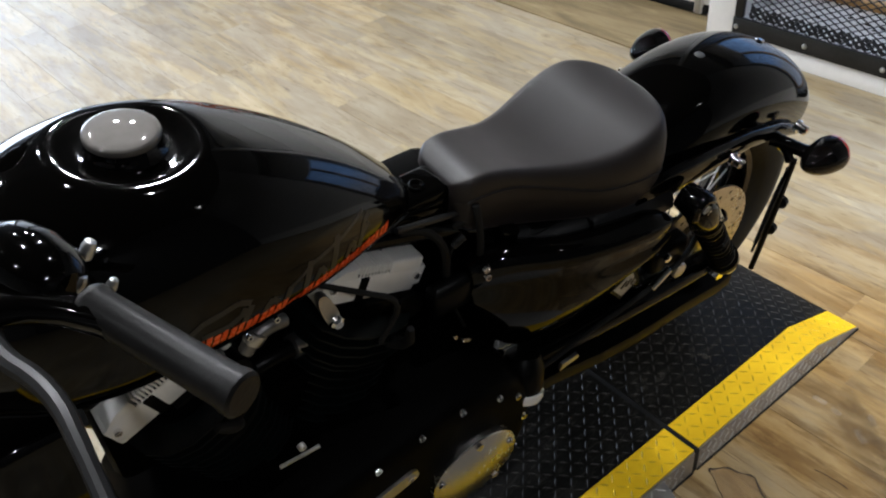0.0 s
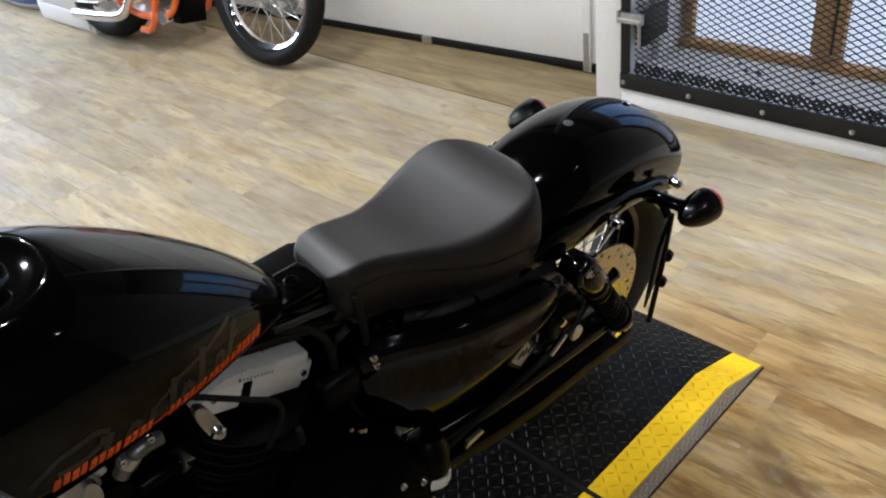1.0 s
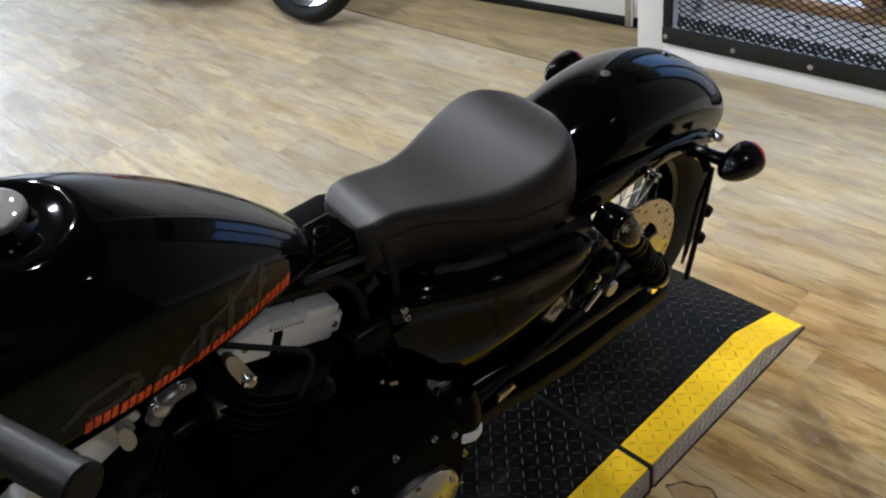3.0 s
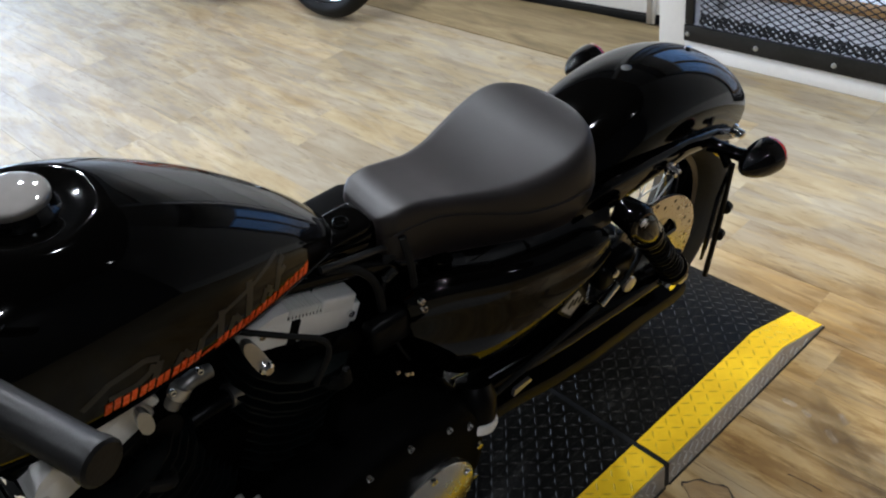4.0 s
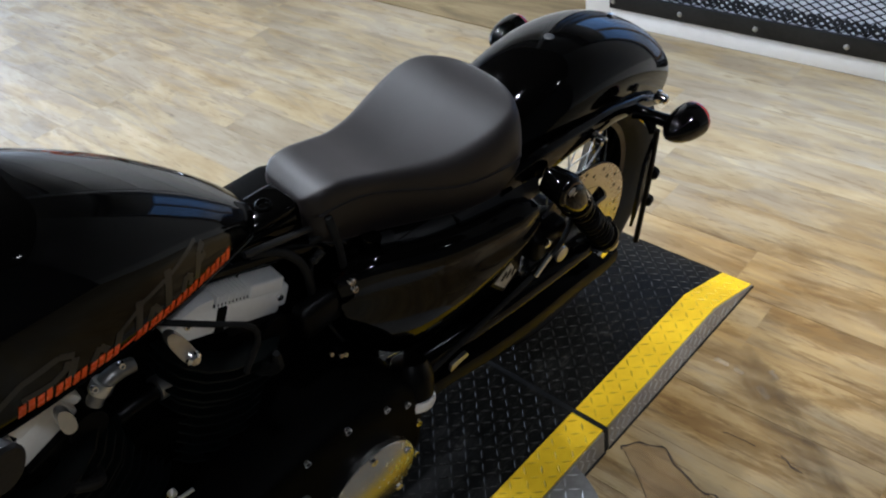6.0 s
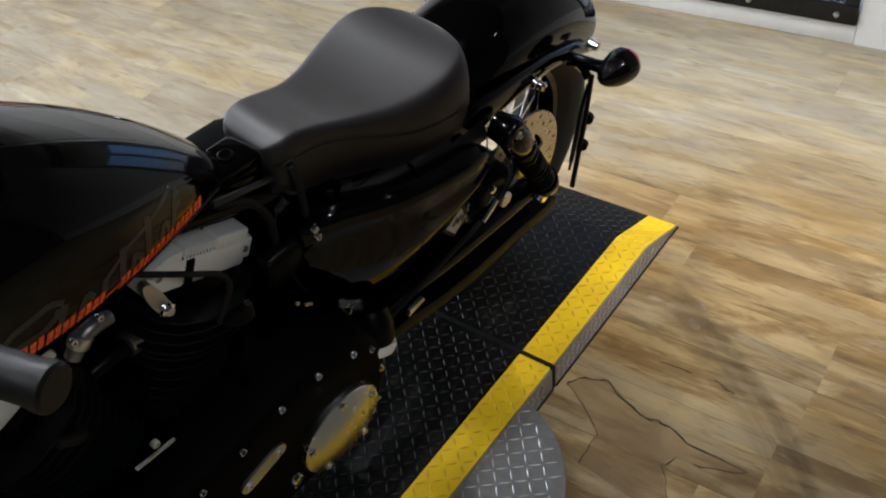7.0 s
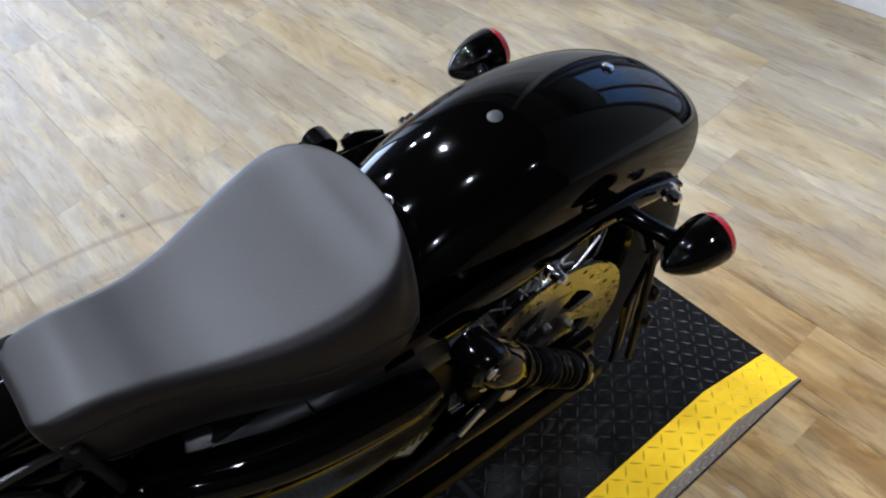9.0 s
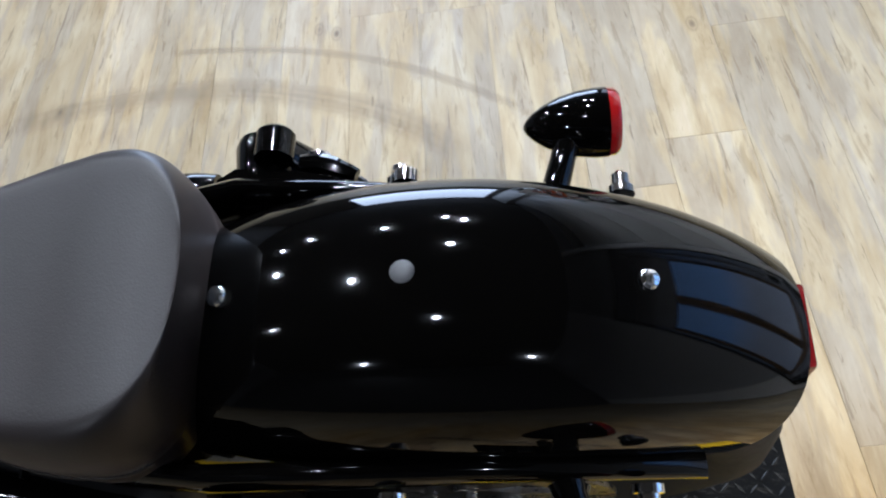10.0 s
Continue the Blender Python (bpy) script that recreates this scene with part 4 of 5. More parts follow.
seat_x = np.concatenate([np.linspace(-0.520, -0.245, 44), TAIL0 + (TAIL1 - TAIL0) * np.sin(np.linspace(0.02, 1.0, 30) * math.pi / 2) * 0.999])
rings = []
for k, q in enumerate((0.0, 0.06, 0.2, 0.45, 0.75)):
    x = -0.541 + 0.016 * q ** 1.6 + (0.0 if k else 0.003)
    rings.append([(x, y * (0.50 + 0.5 * q ** 0.45), z - 0.011 * (1 - q) ** 2) for _, y, z in seat_ring(-0.528, 0.90 + 0.10 * q ** 0.5)])
rings.append(seat_ring(-0.523, 1.0))
rings += [seat_ring(x) for x in seat_x]
seat = part("seat", loft(rings), leather, moto, "black leather solo seat with stitched side seam", 60)
for sd in (-1, 1):
    line, n_st = [], 86
    for x in np.linspace(-0.528, -0.20, n_st):
        w, t, m, b = seat_dims(x)
        line.append((x, sd * (w + 0.0002), m - 0.0012))
    part("seam_welt", tube(line, 0.0013, 6), leather, seat)
    stitches = []
    for p, q in zip(line[::1], line[1::1]):
        p, q = Vector(p) + Vector((0, sd * 0.0006, 0.0035)), Vector(q) + Vector((0, sd * 0.0006, 0.0035))
        stitches.append(tube([p, p.lerp(q, 0.62)], 0.0006, 5))
    part("stitching", joined(*stitches), thread, seat, "fine dark stitching")
# fuel tank
TX = (-1.150, -1.14, -1.10, -1.03, -0.95, -0.86, -0.77, -0.70, -0.65, -0.615, -0.600)
TW = (0.030, 0.055, 0.100, 0.134, 0.144, 0.137, 0.116, 0.089, 0.066, 0.044, 0.022)
TT = (0.825, 0.858, 0.902, 0.941, 0.955, 0.938, 0.892, 0.842, 0.796, 0.757, 0.738)
TB = (0.740, 0.728, 0.718, 0.716, 0.716, 0.716, 0.716, 0.714, 0.712, 0.712, 0.715)


CAP = (-0.914, -0.003)


def tank_point(x, th, out=0.0):
    w, t, b = ease(x, TX, TW) + out, ease(x, TX, TT) + out, ease(x, TX, TB) - out
    edge = b + (t - b) * 0.36
    c, s = math.cos(th), math.sin(th)
    y = w * sgnpow(c, 0.85)
    if s >= 0:
        z = edge + (t - edge) * abs(s) ** 0.92
        r = math.hypot(x - CAP[0], y - CAP[1])
        k = min(max((0.078 - r) / 0.042, 0.0), 1.0)
        z -= 0.0130 * k * k * (3 - 2 * k)
    else:
        z = edge - (edge - b) * abs(s) ** 0.75
        y *= 1 - 0.13 * abs(s) ** 2
    return x, y, z


rings = [[tank_point(x, th) for th in np.concatenate([np.linspace(0, math.pi, 120, endpoint=False), np.linspace(math.pi, 2 * math.pi, 40, endpoint=False)])] for x in np.concatenate([np.linspace(-1.15, -1.12, 7), np.linspace(-1.112, -0.99, 16), np.linspace(-0.985, -0.842, 56), np.linspace(-0.835, -0.64, 24), np.linspace(-0.632, -0.600, 8)])]
tank = part("fuel_tank", loft(rings), gloss_black, moto, "glossy black teardrop fuel tank", 60)
part("tank_seam", tube([tank_point(x, radians(200), 0.001) for x in np.linspace(-1.12, -0.62, 50)], 0.0022, 6), gloss_black, tank)


def on_tank(x, z, out):
    """Point of the left tank side at height z."""
    lo, hi = math.pi * 0.5, math.pi * 1.5
    for _ in range(30):
        mid = (lo + hi) / 2
        if tank_point(x, mid, out)[2] > z:
            lo = mid
        else:
            hi = mid
    return Vector(tank_point(x, (lo + hi) / 2, out))


def tank_patch(corners, out=0.0009, nx=3, nz=3):
    """A thin raised patch on the tank's left side between four (x, z) corners."""
    (ax, az), (bx, bz), (cx, cz), (dx, dz) = corners
    geos = []
    rings = []
    for o in (out, 0.0001):
        rows_ = []
        for i in range(nx + 1):
            for j in range(nz + 1):
                u, w = i / nx, j / nz
                x = (ax * (1 - u) + bx * u) * (1 - w) + (dx * (1 - u) + cx * u) * w
                z = (az * (1 - u) + bz * u) * (1 - w) + (dz * (1 - u) + cz * u) * w
                rows_.append(tuple(on_tank(x, z, o)))
        rings.append(rows_)
    verts = rings[0] + rings[1]
    faces = []
    k = (nx + 1) * (nz + 1)
    for i in range(nx):
        for j in range(nz):
            a = i * (nz + 1) + j
            faces.append((a, a + 1, a + nz + 2, a + nz + 1))
    edge = [j for j in range(nz + 1)] + [i * (nz + 1) + nz for i in range(1, nx + 1)] + [nx * (nz + 1) + j for j in range(nz - 1, -1, -1)] + [i * (nz + 1) for i in range(nx - 1, 0, -1)]
    for a, b in zip(edge, edge[1:] + edge[:1]):
        faces.append((a, b, b + k, a + k))
    return verts, faces


# orange plain mark along the tank's lower edge, and grey strokes above it
LX0, LX1 = -0.940, -0.668


def mark_z(x):
    return 0.778 + (x - LX0) / (LX1 - LX0) * (0.736 - 0.778)


for k in range(15):
    x0 = LX0 + (LX1 - LX0) * k / 15
    x1 = x0 + (LX1 - LX0) / 15 * (0.90, 0.84, 0.88, 0.8)[k % 4]
    z = mark_z(x0)
    lo, hi = (z + 0.005, z + 0.008) if k == 6 else (z, z + 0.0150)
    bars = [(x0, x1)] if k == 6 else [(x0, x0 + (x1 - x0) * 0.46), (x0 + (x1 - x0) * 0.60, x1)]
    geos = [tank_patch([(a, lo), (b, lo), (b + 0.005, hi), (a + 0.005, hi)], 0.0009, 2, 3) for a, b in bars]
    part("orange_mark", joined(*geos), orange_decal, tank)
# plain grey brush strokes: points (x, height over the mark) and half width
STROKES = (((-0.955, 0.022), (-0.925, 0.040), (-0.885, 0.047), (-0.872, 0.040), 0.0022), ((-0.930, 0.021), (-0.900, 0.022), (-0.878, 0.032), (-0.884, 0.036), 0.0022),
           ((-0.884, 0.016), (-0.872, 0.036), 0.0026), ((-0.860, 0.017), (-0.848, 0.030), (-0.842, 0.020), 0.0024), ((-0.832, 0.017), (-0.824, 0.032), 0.0026),
           ((-0.826, 0.030), (-0.790, 0.046), (-0.745, 0.052), (-0.706, 0.060), 0.0015), ((-0.806, 0.017), (-0.794, 0.050), 0.0028), ((-0.792, 0.018), (-0.782, 0.032), (-0.776, 0.019), 0.0024),
           ((-0.766, 0.018), (-0.752, 0.058), 0.0030), ((-0.744, 0.019), (-0.734, 0.034), (-0.727, 0.026), (-0.733, 0.020), 0.0024), ((-0.722, 0.019), (-0.708, 0.046), (-0.698, 0.052), 0.0026), ((-0.716, 0.034), (-0.700, 0.040), 0.0022))
for stroke in STROKES:
    half, pts = stroke[-1] * 1.5, [(x, mark_z(x) + dz) for x, dz in stroke[:-1]]
    geos = []
    for (xa, za), (xb, zb) in zip(pts, pts[1:]):
        ln = math.hypot(xb - xa, zb - za)
        ox, oz = -(zb - za) / ln * half, (xb - xa) / ln * half
        geos.append(tank_patch([(xa - ox, za - oz), (xb - ox, zb - oz), (xb + ox, zb + oz), (xa + ox, za + oz)], 0.0007, 4, 2))
    part("grey_stroke", joined(*geos), grey_decal, tank)

# filler cap
cp = Vector((CAP[0], CAP[1], 0.9505))
cn = Vector((0.10, 0.0, 1.0)).normalized()
part("filler_neck", lathe(cp - cn * 0.016, cp - cn * 0.003, ((0, 0.041), (0.25, 0.0375), (0.7, 0.0355), (1.0, 0.034)), 48), gloss_black, tank, "", 60)
part("filler_cap", lathe(cp - cn * 0.003, cp + cn * 0.0085, ((0, 0.0345), (0.12, 0.0362), (0.50, 0.0362), (0.66, 0.0352), (0.76, 0.0325), (0.86, 0.0260), (0.94, 0.0170), (0.985, 0.0085), (1.0, 0.001)), 56), cap_chrome, tank, "domed polished filler cap", 40)

# side cover (left and right): a rounded shoulder over a shallow valley and a full lower panel
CX = (-0.535, -0.505, -0.476, -0.43, -0.39, -0.35, -0.31, -0.27, -0.233, -0.212)
CC = (0.592, 0.608, 0.611, 0.606, 0.600, 0.595, 0.590, 0.587, 0.583, 0.576)
CR = (0.088, 0.106, 0.120, 0.138, 0.150, 0.158, 0.163, 0.167, 0.169, 0.166)
CB = (0.512, 0.440, 0.410, 0.404, 0.415, 0.432, 0.455, 0.482, 0.512, 0.532)
CL = (0.084, 0.102, 0.115, 0.130, 0.139, 0.147, 0.153, 0.158, 0.160, 0.159)
for sd in (-1, 1):
    rings = []
    for x in np.linspace(-0.535, -0.212, 34):
        c, yr, b, yl = ease(x, CX, CC), ease(x, CX, CR), ease(x, CX, CB), ease(x, CX, CL)
        r = min(0.027, 0.34 * (c - b))
        prof = [(yr - r + r * math.cos(a), c - r + r * math.sin(a)) for a in np.linspace(radians(120), radians(-12), 14)]
        y0, z0 = prof[-1][0] - 0.10 * r, prof[-1][1] - 0.62 * r
        for w in np.linspace(0, 1, 13):
            y = y0 + (yl - y0) * w + 0.009 * math.sin(math.pi * w) ** 1.3 - 0.003 * w**10
            prof.append((y, z0 + (b - z0) * w))
        ring = [(x, sd * y, z) for y, z in prof]
        ring += [(x, sd * (yl - 0.040), b + 0.004), (x, sd * (yr - 0.050), c - 0.010)]
        rings.append(ring)
    cov = part("side_cover", loft(rings), gloss_black, moto, "", 50)
    part("cover_screw", cap_bolt((-0.519, sd * 0.092, 0.592), (0, sd, 0), 0.006, 0.006), chrome, cov)
    part("cover_screw", cap_bolt((-0.517, sd * 0.095, 0.578), (0, sd, 0), 0.006, 0.006), chrome, cov)
band = []
for x, y, z0, z1 in ((-0.455, 0.068, 0.606, 0.612), (-0.42, 0.076, 0.594, 0.605), (-0.37, 0.090, 0.583, 0.598), (-0.32, 0.106, 0.576, 0.596), (-0.26, 0.120, 0.569, 0.597), (-0.21, 0.127, 0.563, 0.599), (-0.178, 0.128, 0.562, 0.600)):
    y, z0, z1 = y + 0.005, z0 - 0.005, z1 - 0.005
    band.append([(x, -y - 0.004, z0), (x, -y - 0.006, z0 + 0.004), (x, -y - 0.002, (z0 + z1) / 2), (x, -y + 0.008, z1), (x, -y + 0.016, z1), (x, -y + 0.016, z0)])
rail = part("seat_rail", loft(band), band_black, moto, "satin black band below the seat", 50)
part("band_joint", block(-0.3325, -0.3305, -0.1145, -0.100, 0.569, 0.592), satin_black, rail)
for x, y, z in ((-0.43, 0.083, 0.589), (-0.322, 0.112, 0.568)):
    part("rail_clip", block(x - 0.007, x + 0.007, -y - 0.004, -y + 0.004, z - 0.008, z + 0.004, 0.002), gloss_black, rail)

# engine
eng = part("crankcase", extruded(smooth_poly([(-0.50, 0.20), (-0.46, 0.38), (-0.56, 0.44), (-0.78, 0.42), (-0.98, 0.40), (-1.08, 0.30), (-1.04, 0.18), (-0.80, 0.145), (-0.60, 0.15)], 2), -0.125, 0.125), wrinkle_black, moto)
pc = smooth_poly([(-0.47, 0.22), (-0.462, 0.36), (-0.53, 0.435), (-0.66, 0.455), (-0.80, 0.435), (-0.93, 0.425), (-1.03, 0.36), (-1.05, 0.27), (-1.0, 0.20), (-0.85, 0.185), (-0.66, 0.175), (-0.54, 0.175)], 2)
ccx, ccz = -0.75, 0.31
rings = []
for y, k in ((-0.126, 1.0), (-0.150, 1.0), (-0.165, 0.985), (-0.176, 0.955), (-0.181, 0.91), (-0.183, 0.7)):
    rings.append([(ccx + (x - ccx) * k, y, ccz + (z - ccz) * k) for x, z in pc])
prim = part("primary_cover", loft(rings), wrinkle_black, moto, "black engine primary cover", 40)
for x, z in ((-0.549, 0.402), (-0.619, 0.425), (-0.690, 0.426), (-0.763, 0.412), (-0.833, 0.405), (-0.90, 0.40), (-0.99, 0.35), (-0.51, 0.372), (-0.49, 0.30), (-0.50, 0.22), (-0.60, 0.195), (-0.69, 0.20), (-0.80, 0.205), (-0.92, 0.215)):
    part("bolt", cap_bolt((x, -0.168, z + 0.006), (0, -1, 0), 0.0064, 0.017), chrome, prim)
dc = Vector((-0.594, -0.183, 0.266))
derby = part("derby_cover", lathe(dc, dc + Vector((0, -0.024, 0)), ((0, 0.081), (0.45, 0.081), (0.52, 0.0795), (0.56, 0.074), (0.72, 0.052), (0.82, 0.026), (0.85, 0.003)), 56), derby_alu, prim, "round polished clutch cover")
for k in range(5):
    a = radians(18 + 72 * k)
    part("screw", cap_bolt((dc.x + 0.070 * math.cos(a), -0.1965, dc.z + 0.070 * math.sin(a)), (0, -1, 0), 0.0065, 0.005), chrome, derby)
ip = [(-0.770, 0.338), (-0.712, 0.353)]
ov = []
for c, a0 in ((ip[1], -75), (ip[0], 105)):
    for a in np.linspace(a0, a0 + 180, 10):
        ov.append((c[0] + 0.0135 * math.cos(radians(a)), c[1] + 0.0135 * math.sin(radians(a))))
insp = part("inspection_cover", loft([[(x, y, z) for x, z in ov] for y in (-0.178, -0.188)]), polished, prim, "small polished inspection cover")
for x, z in ip:
    part("screw", cap_bolt((x, -0.188, z), (0, -1, 0), 0.007, 0.004), chrome, insp)
part("filler_plug", cap_bolt((-0.69, -0.176, 0.235), (0, -1, 0), 0.012, 0.016), chrome, prim)
nbar = part("name_bar", extruded([(-0.884, 0.508), (-0.828, 0.504), (-0.828, 0.507), (-0.884, 0.511)], -0.152, -0.148), zinc, moto)
part("bolt", cap_bolt((-0.852, -0.148, 0.528), (0, -1, 0), 0.0055, 0.007), zinc, nbar)

CRANK = Vector((-0.815, 0, 0.254))
for nm, ang in (("rear_cylinder", 22.5), ("front_cylinder", -22.5)):
    up = Vector((math.sin(radians(ang)), 0, math.cos(radians(ang))))
    base, sidev = CRANK, Vector((math.cos(radians(ang)), 0, -math.sin(radians(ang))))
    M = Matrix(((sidev.x, 0, up.x, base.x), (0, 1, 0, 0), (sidev.z, 0, up.z, base.z), (0, 0, 0, 1)))
    cyl = part(nm, moved(lathe((0, 0, 0.13), (0, 0, 0.352), ((0, 0.052), (1, 0.052)), 24), M), wrinkle_black, moto)
    for k in range(11):
        z = 0.165 + k * 0.0165
        wfin = 0.078 if k < 7 else 0.086
        ringf = smooth_poly([(-wfin, -wfin * 1.0), (wfin, -wfin * 1.0), (wfin, wfin * 1.0), (-wfin, wfin * 1.0)], 2)
        part("cooling_fin", moved(loft([[(x, y, z) for x, y in ringf], [(x, y, z + 0.003) for x, y in ringf]]), M), fin_black, cyl)
    rb = geo_of(block(-0.084, 0.077, -0.040, 0.050, 0.358, 0.400, 0.005, 2))
    rk = part("rocker_box", moved(rb, M), cast_silver, moto, "silver rocker box")
    part("rocker_lid", moved(geo_of(block(0.021, 0.0755, -0.0405, -0.008, 0.396, 0.4185, 0.004, 3)), M), cast_silver, rk)
    part("rocker_lid", moved(extruded([(-0.080, 0.398), (-0.034, 0.398), (-0.034, 0.416), (-0.056, 0.412)], -0.0395, -0.008), M), cast_silver, rk)
    part("rocker_end", moved(geo_of(block(0.0775, 0.091, -0.036, -0.006, 0.364, 0.398, 0.004, 2)), M), cast_silver, rk)
    part("clamp_band", moved(geo_of(block(-0.028, -0.010, -0.0415, -0.026, 0.356, 0.3985, 0.003, 1)), M), satin_black, rk)
    # black strip stands in for the shade between the ribs
    part("rib_bed", moved(geo_of(block(-0.033, 0.0205, -0.0385, -0.0085, 0.3995, 0.4035, 0.0008, 1)), M), satin_black, rk)
    for k in range(9):
        x = -0.030 + k * 0.0055
        part("rib", moved(geo_of(block(x, x + 0.0029, -0.0400, -0.008, 0.3985, 0.4175, 0.0006, 1)), M), cast_silver, rk)
    part("gasket_plate", moved(geo_of(block(-0.01, 0.085, -0.048, 0.056, 0.326, 0.3575, 0.006, 2)), M), satin_black, rk)
    part("cable_tab", moved(extruded(smooth_poly([(0.035, 0.320), (0.09, 0.320), (0.095, 0.362), (0.05, 0.366)], 2), -0.056, -0.050), M), satin_black, rk)
    part("inner_cover", moved(geo_of(block(-0.086, 0.075, -0.0055, 0.052, 0.4015, 0.428, 0.008, 2)), M), satin_black, rk)
    for x in (-0.075, 0.075):
        part("bolt", moved(cap_bolt((x * 0.94, -0.040, 0.388), (0, -1, 0), 0.005, 0.006), M), chrome, rk)
    part("spark_plug_boot", moved(tube([(0.03, -0.07, 0.30), (0.035, -0.105, 0.325), (0.02, -0.11, 0.36)], [0.010, 0.009, 0.005], 10, 1), M), rubber, rk)
part("spark_lead", tube([(-0.70, -0.10, 0.57), (-0.66, -0.10, 0.63), (-0.72, -0.085, 0.67), (-0.80, -0.03, 0.70)], 0.0042, 8, 2), rubber, moto)
part("battery_box", block(-0.49, -0.24, -0.088, 0.088, 0.38, 0.60, 0.015), satin_black, moto)
part("engine_vee_cover", extruded(smooth_poly([(-0.72, 0.36), (-0.91, 0.36), (-0.86, 0.52), (-0.78, 0.52)], 1), -0.05, 0.05), wrinkle_black, moto)
br = part("engine_bracket", extruded(smooth_poly([(-0.774, 0.682), (-0.757, 0.684), (-0.740, 0.630), (-0.748, 0.615), (-0.760, 0.620)], 2), -0.077, -0.066), polished, moto)
part("bolt", lathe((-0.750, -0.077, 0.628), (-0.750, -0.087, 0.628), ((0, 0.010), (0.7, 0.010), (1, 0.006)), 12), chrome, br)
part("engine_shroud", block(-1.05, -0.505, 0.005, 0.085, 0.40, 0.70, 0.02), wrinkle_black, moto)
elbow = part("silver_elbow", tube([(-0.812, -0.070, 0.668), (-0.836, -0.070, 0.674), (-0.856, -0.070, 0.664), (-0.868, -0.070, 0.648)], [0.0085, 0.0105, 0.0105, 0.0095], 14, 2), elbow_mat, moto)
part("collar", lathe((-0.848, -0.070, 0.672), (-0.858, -0.070, 0.660), ((0, 0.0125), (0.15, 0.0132), (0.85, 0.0132), (1, 0.0125)), 18), polished, elbow)
for x, z in ((-0.826, 0.684), (-0.862, 0.676)):
    part("bolt", cap_bolt((x, -0.074, z), (0, -1, 0.4), 0.0045, 0.007), chrome, elbow)
part("engine_bracket", extruded([( -0.903 + (x + 0.903) * 0.8, 0.652 + (z - 0.652) * 0.8) for x, z in smooth_poly([(-0.906, 0.687), (-0.889, 0.670), (-0.891, 0.632), (-0.906, 0.627), (-0.914, 0.647)], 2)], -0.077, -0.066), polished, moto)
intake = part("intake_manifold", tube([(-0.74, -0.01, 0.52), (-0.815, -0.02, 0.545), (-0.89, -0.01, 0.52)], 0.014, 14, 2), satin_black, moto)
part("clamp", lathe((-0.775, -0.016, 0.537), (-0.79, -0.018, 0.541), ((0, 0.017), (1, 0.017)), 16), zinc, intake)
part("coil_cover", block(-0.60, -0.53, -0.085, -0.055, 0.52, 0.575, 0.010, 3), satin_black, moto)
part("breather_hose", tube([(-0.519, -0.062, 0.690), (-0.517, -0.069, 0.665), (-0.514, -0.072, 0.630), (-0.513, -0.073, 0.585), (-0.515, -0.073, 0.53)], 0.0055, 10, 2), rubber, moto)
part("breather_hose", tube([(-0.63, -0.045, 0.69), (-0.60, -0.052, 0.682), (-0.575, -0.056, 0.655), (-0.562, -0.058, 0.62), (-0.560, -0.058, 0.57)], 0.0060, 10, 2), rubber, moto)
part("brake_pipe", tube([(-0.640, -0.052, 0.703), (-0.590, -0.050, 0.689), (-0.535, -0.042, 0.668), (-0.50, -0.040, 0.655)], 0.0050, 10, 1), band_black, moto)
plug_b = part("wiring_plug", tube([(-0.552, -0.058, 0.627), (-0.533, -0.058, 0.636)], 0.0065, 8), lever_black, moto, "grey wiring connector")
part("thin_cable", tube([(-0.552, -0.058, 0.627), (-0.561, -0.060, 0.60), (-0.559, -0.062, 0.562), (-0.548, -0.066, 0.50), (-0.53, -0.07, 0.45)], 0.0026, 7, 2), rubber, plug_b)
part("wiring_loom", tube([(-0.69, 0.02, 0.69), (-0.62, -0.03, 0.67), (-0.56, -0.04, 0.64), (-0.50, -0.05, 0.66)], 0.007, 8, 2), rubber, moto)
for x, y, z in ((-0.575, -0.100, 0.49), (-0.562, -0.104, 0.478), (-0.553, -0.102, 0.470)):
    part("bolt", cap_bolt((x, y, z), (0, -1, 0.3), 0.0038, 0.006), chrome, eng)
oilf = part("footpeg_mount", lathe((-0.455, -0.128, 0.385), (-0.475, -0.155, 0.325), ((0, 0.028), (0.3, 0.036), (0.75, 0.036), (1, 0.028)), 24), satin_black, moto)
part("trim_ring", lathe((-0.4725, -0.1515, 0.3325), (-0.4775, -0.158, 0.318), ((0, 0.0365), (0.5, 0.0365), (1, 0.032)), 24), cast_silver, oilf)
part("kickstand", tube([(-0.80, -0.10, 0.15), (-0.74, -0.16, 0.11), (-0.66, -0.235, 0.058), (-0.62, -0.262, 0.052)], [0.014, 0.012, 0.011, 0.016], 10, 1), satin_black, moto)
for x0, x1, z0, z1 in ((-0.70, -0.10, 0.30, 0.27), (-0.95, 0.15, 0.25, 0.21)):
    part("exhaust_pipe", tube([(x0 - 0.1, 0.11, 0.46), (x0, 0.16, z0), (x0 + 0.2, 0.17, z1), (x1, 0.175, z1)], [0.022, 0.022, 0.034, 0.034], 16, 2), satin_black, moto)
part("belt_pulley", lathe((0, 0.085, AX), (0, 0.115, AX), ((0, 0.095), (0.1, 0.10), (0.9, 0.10), (1, 0.095)), 40), satin_black, rear_wheel)
res = smooth_poly([(-0.198, 0.104), (-0.198, 0.149), (-0.135, 0.146), (-0.076, 0.130), (-0.076, 0.110)], 1)
gearr = part("rear_reservoir", loft([[(x, y, 0.565) for x, y in res], [(x, y, 0.600) for x, y in res], [(-0.14 + (x + 0.14) * 0.96, 0.127 + (y - 0.127) * 0.94, 0.604) for x, y in res]]), gloss_black, moto)
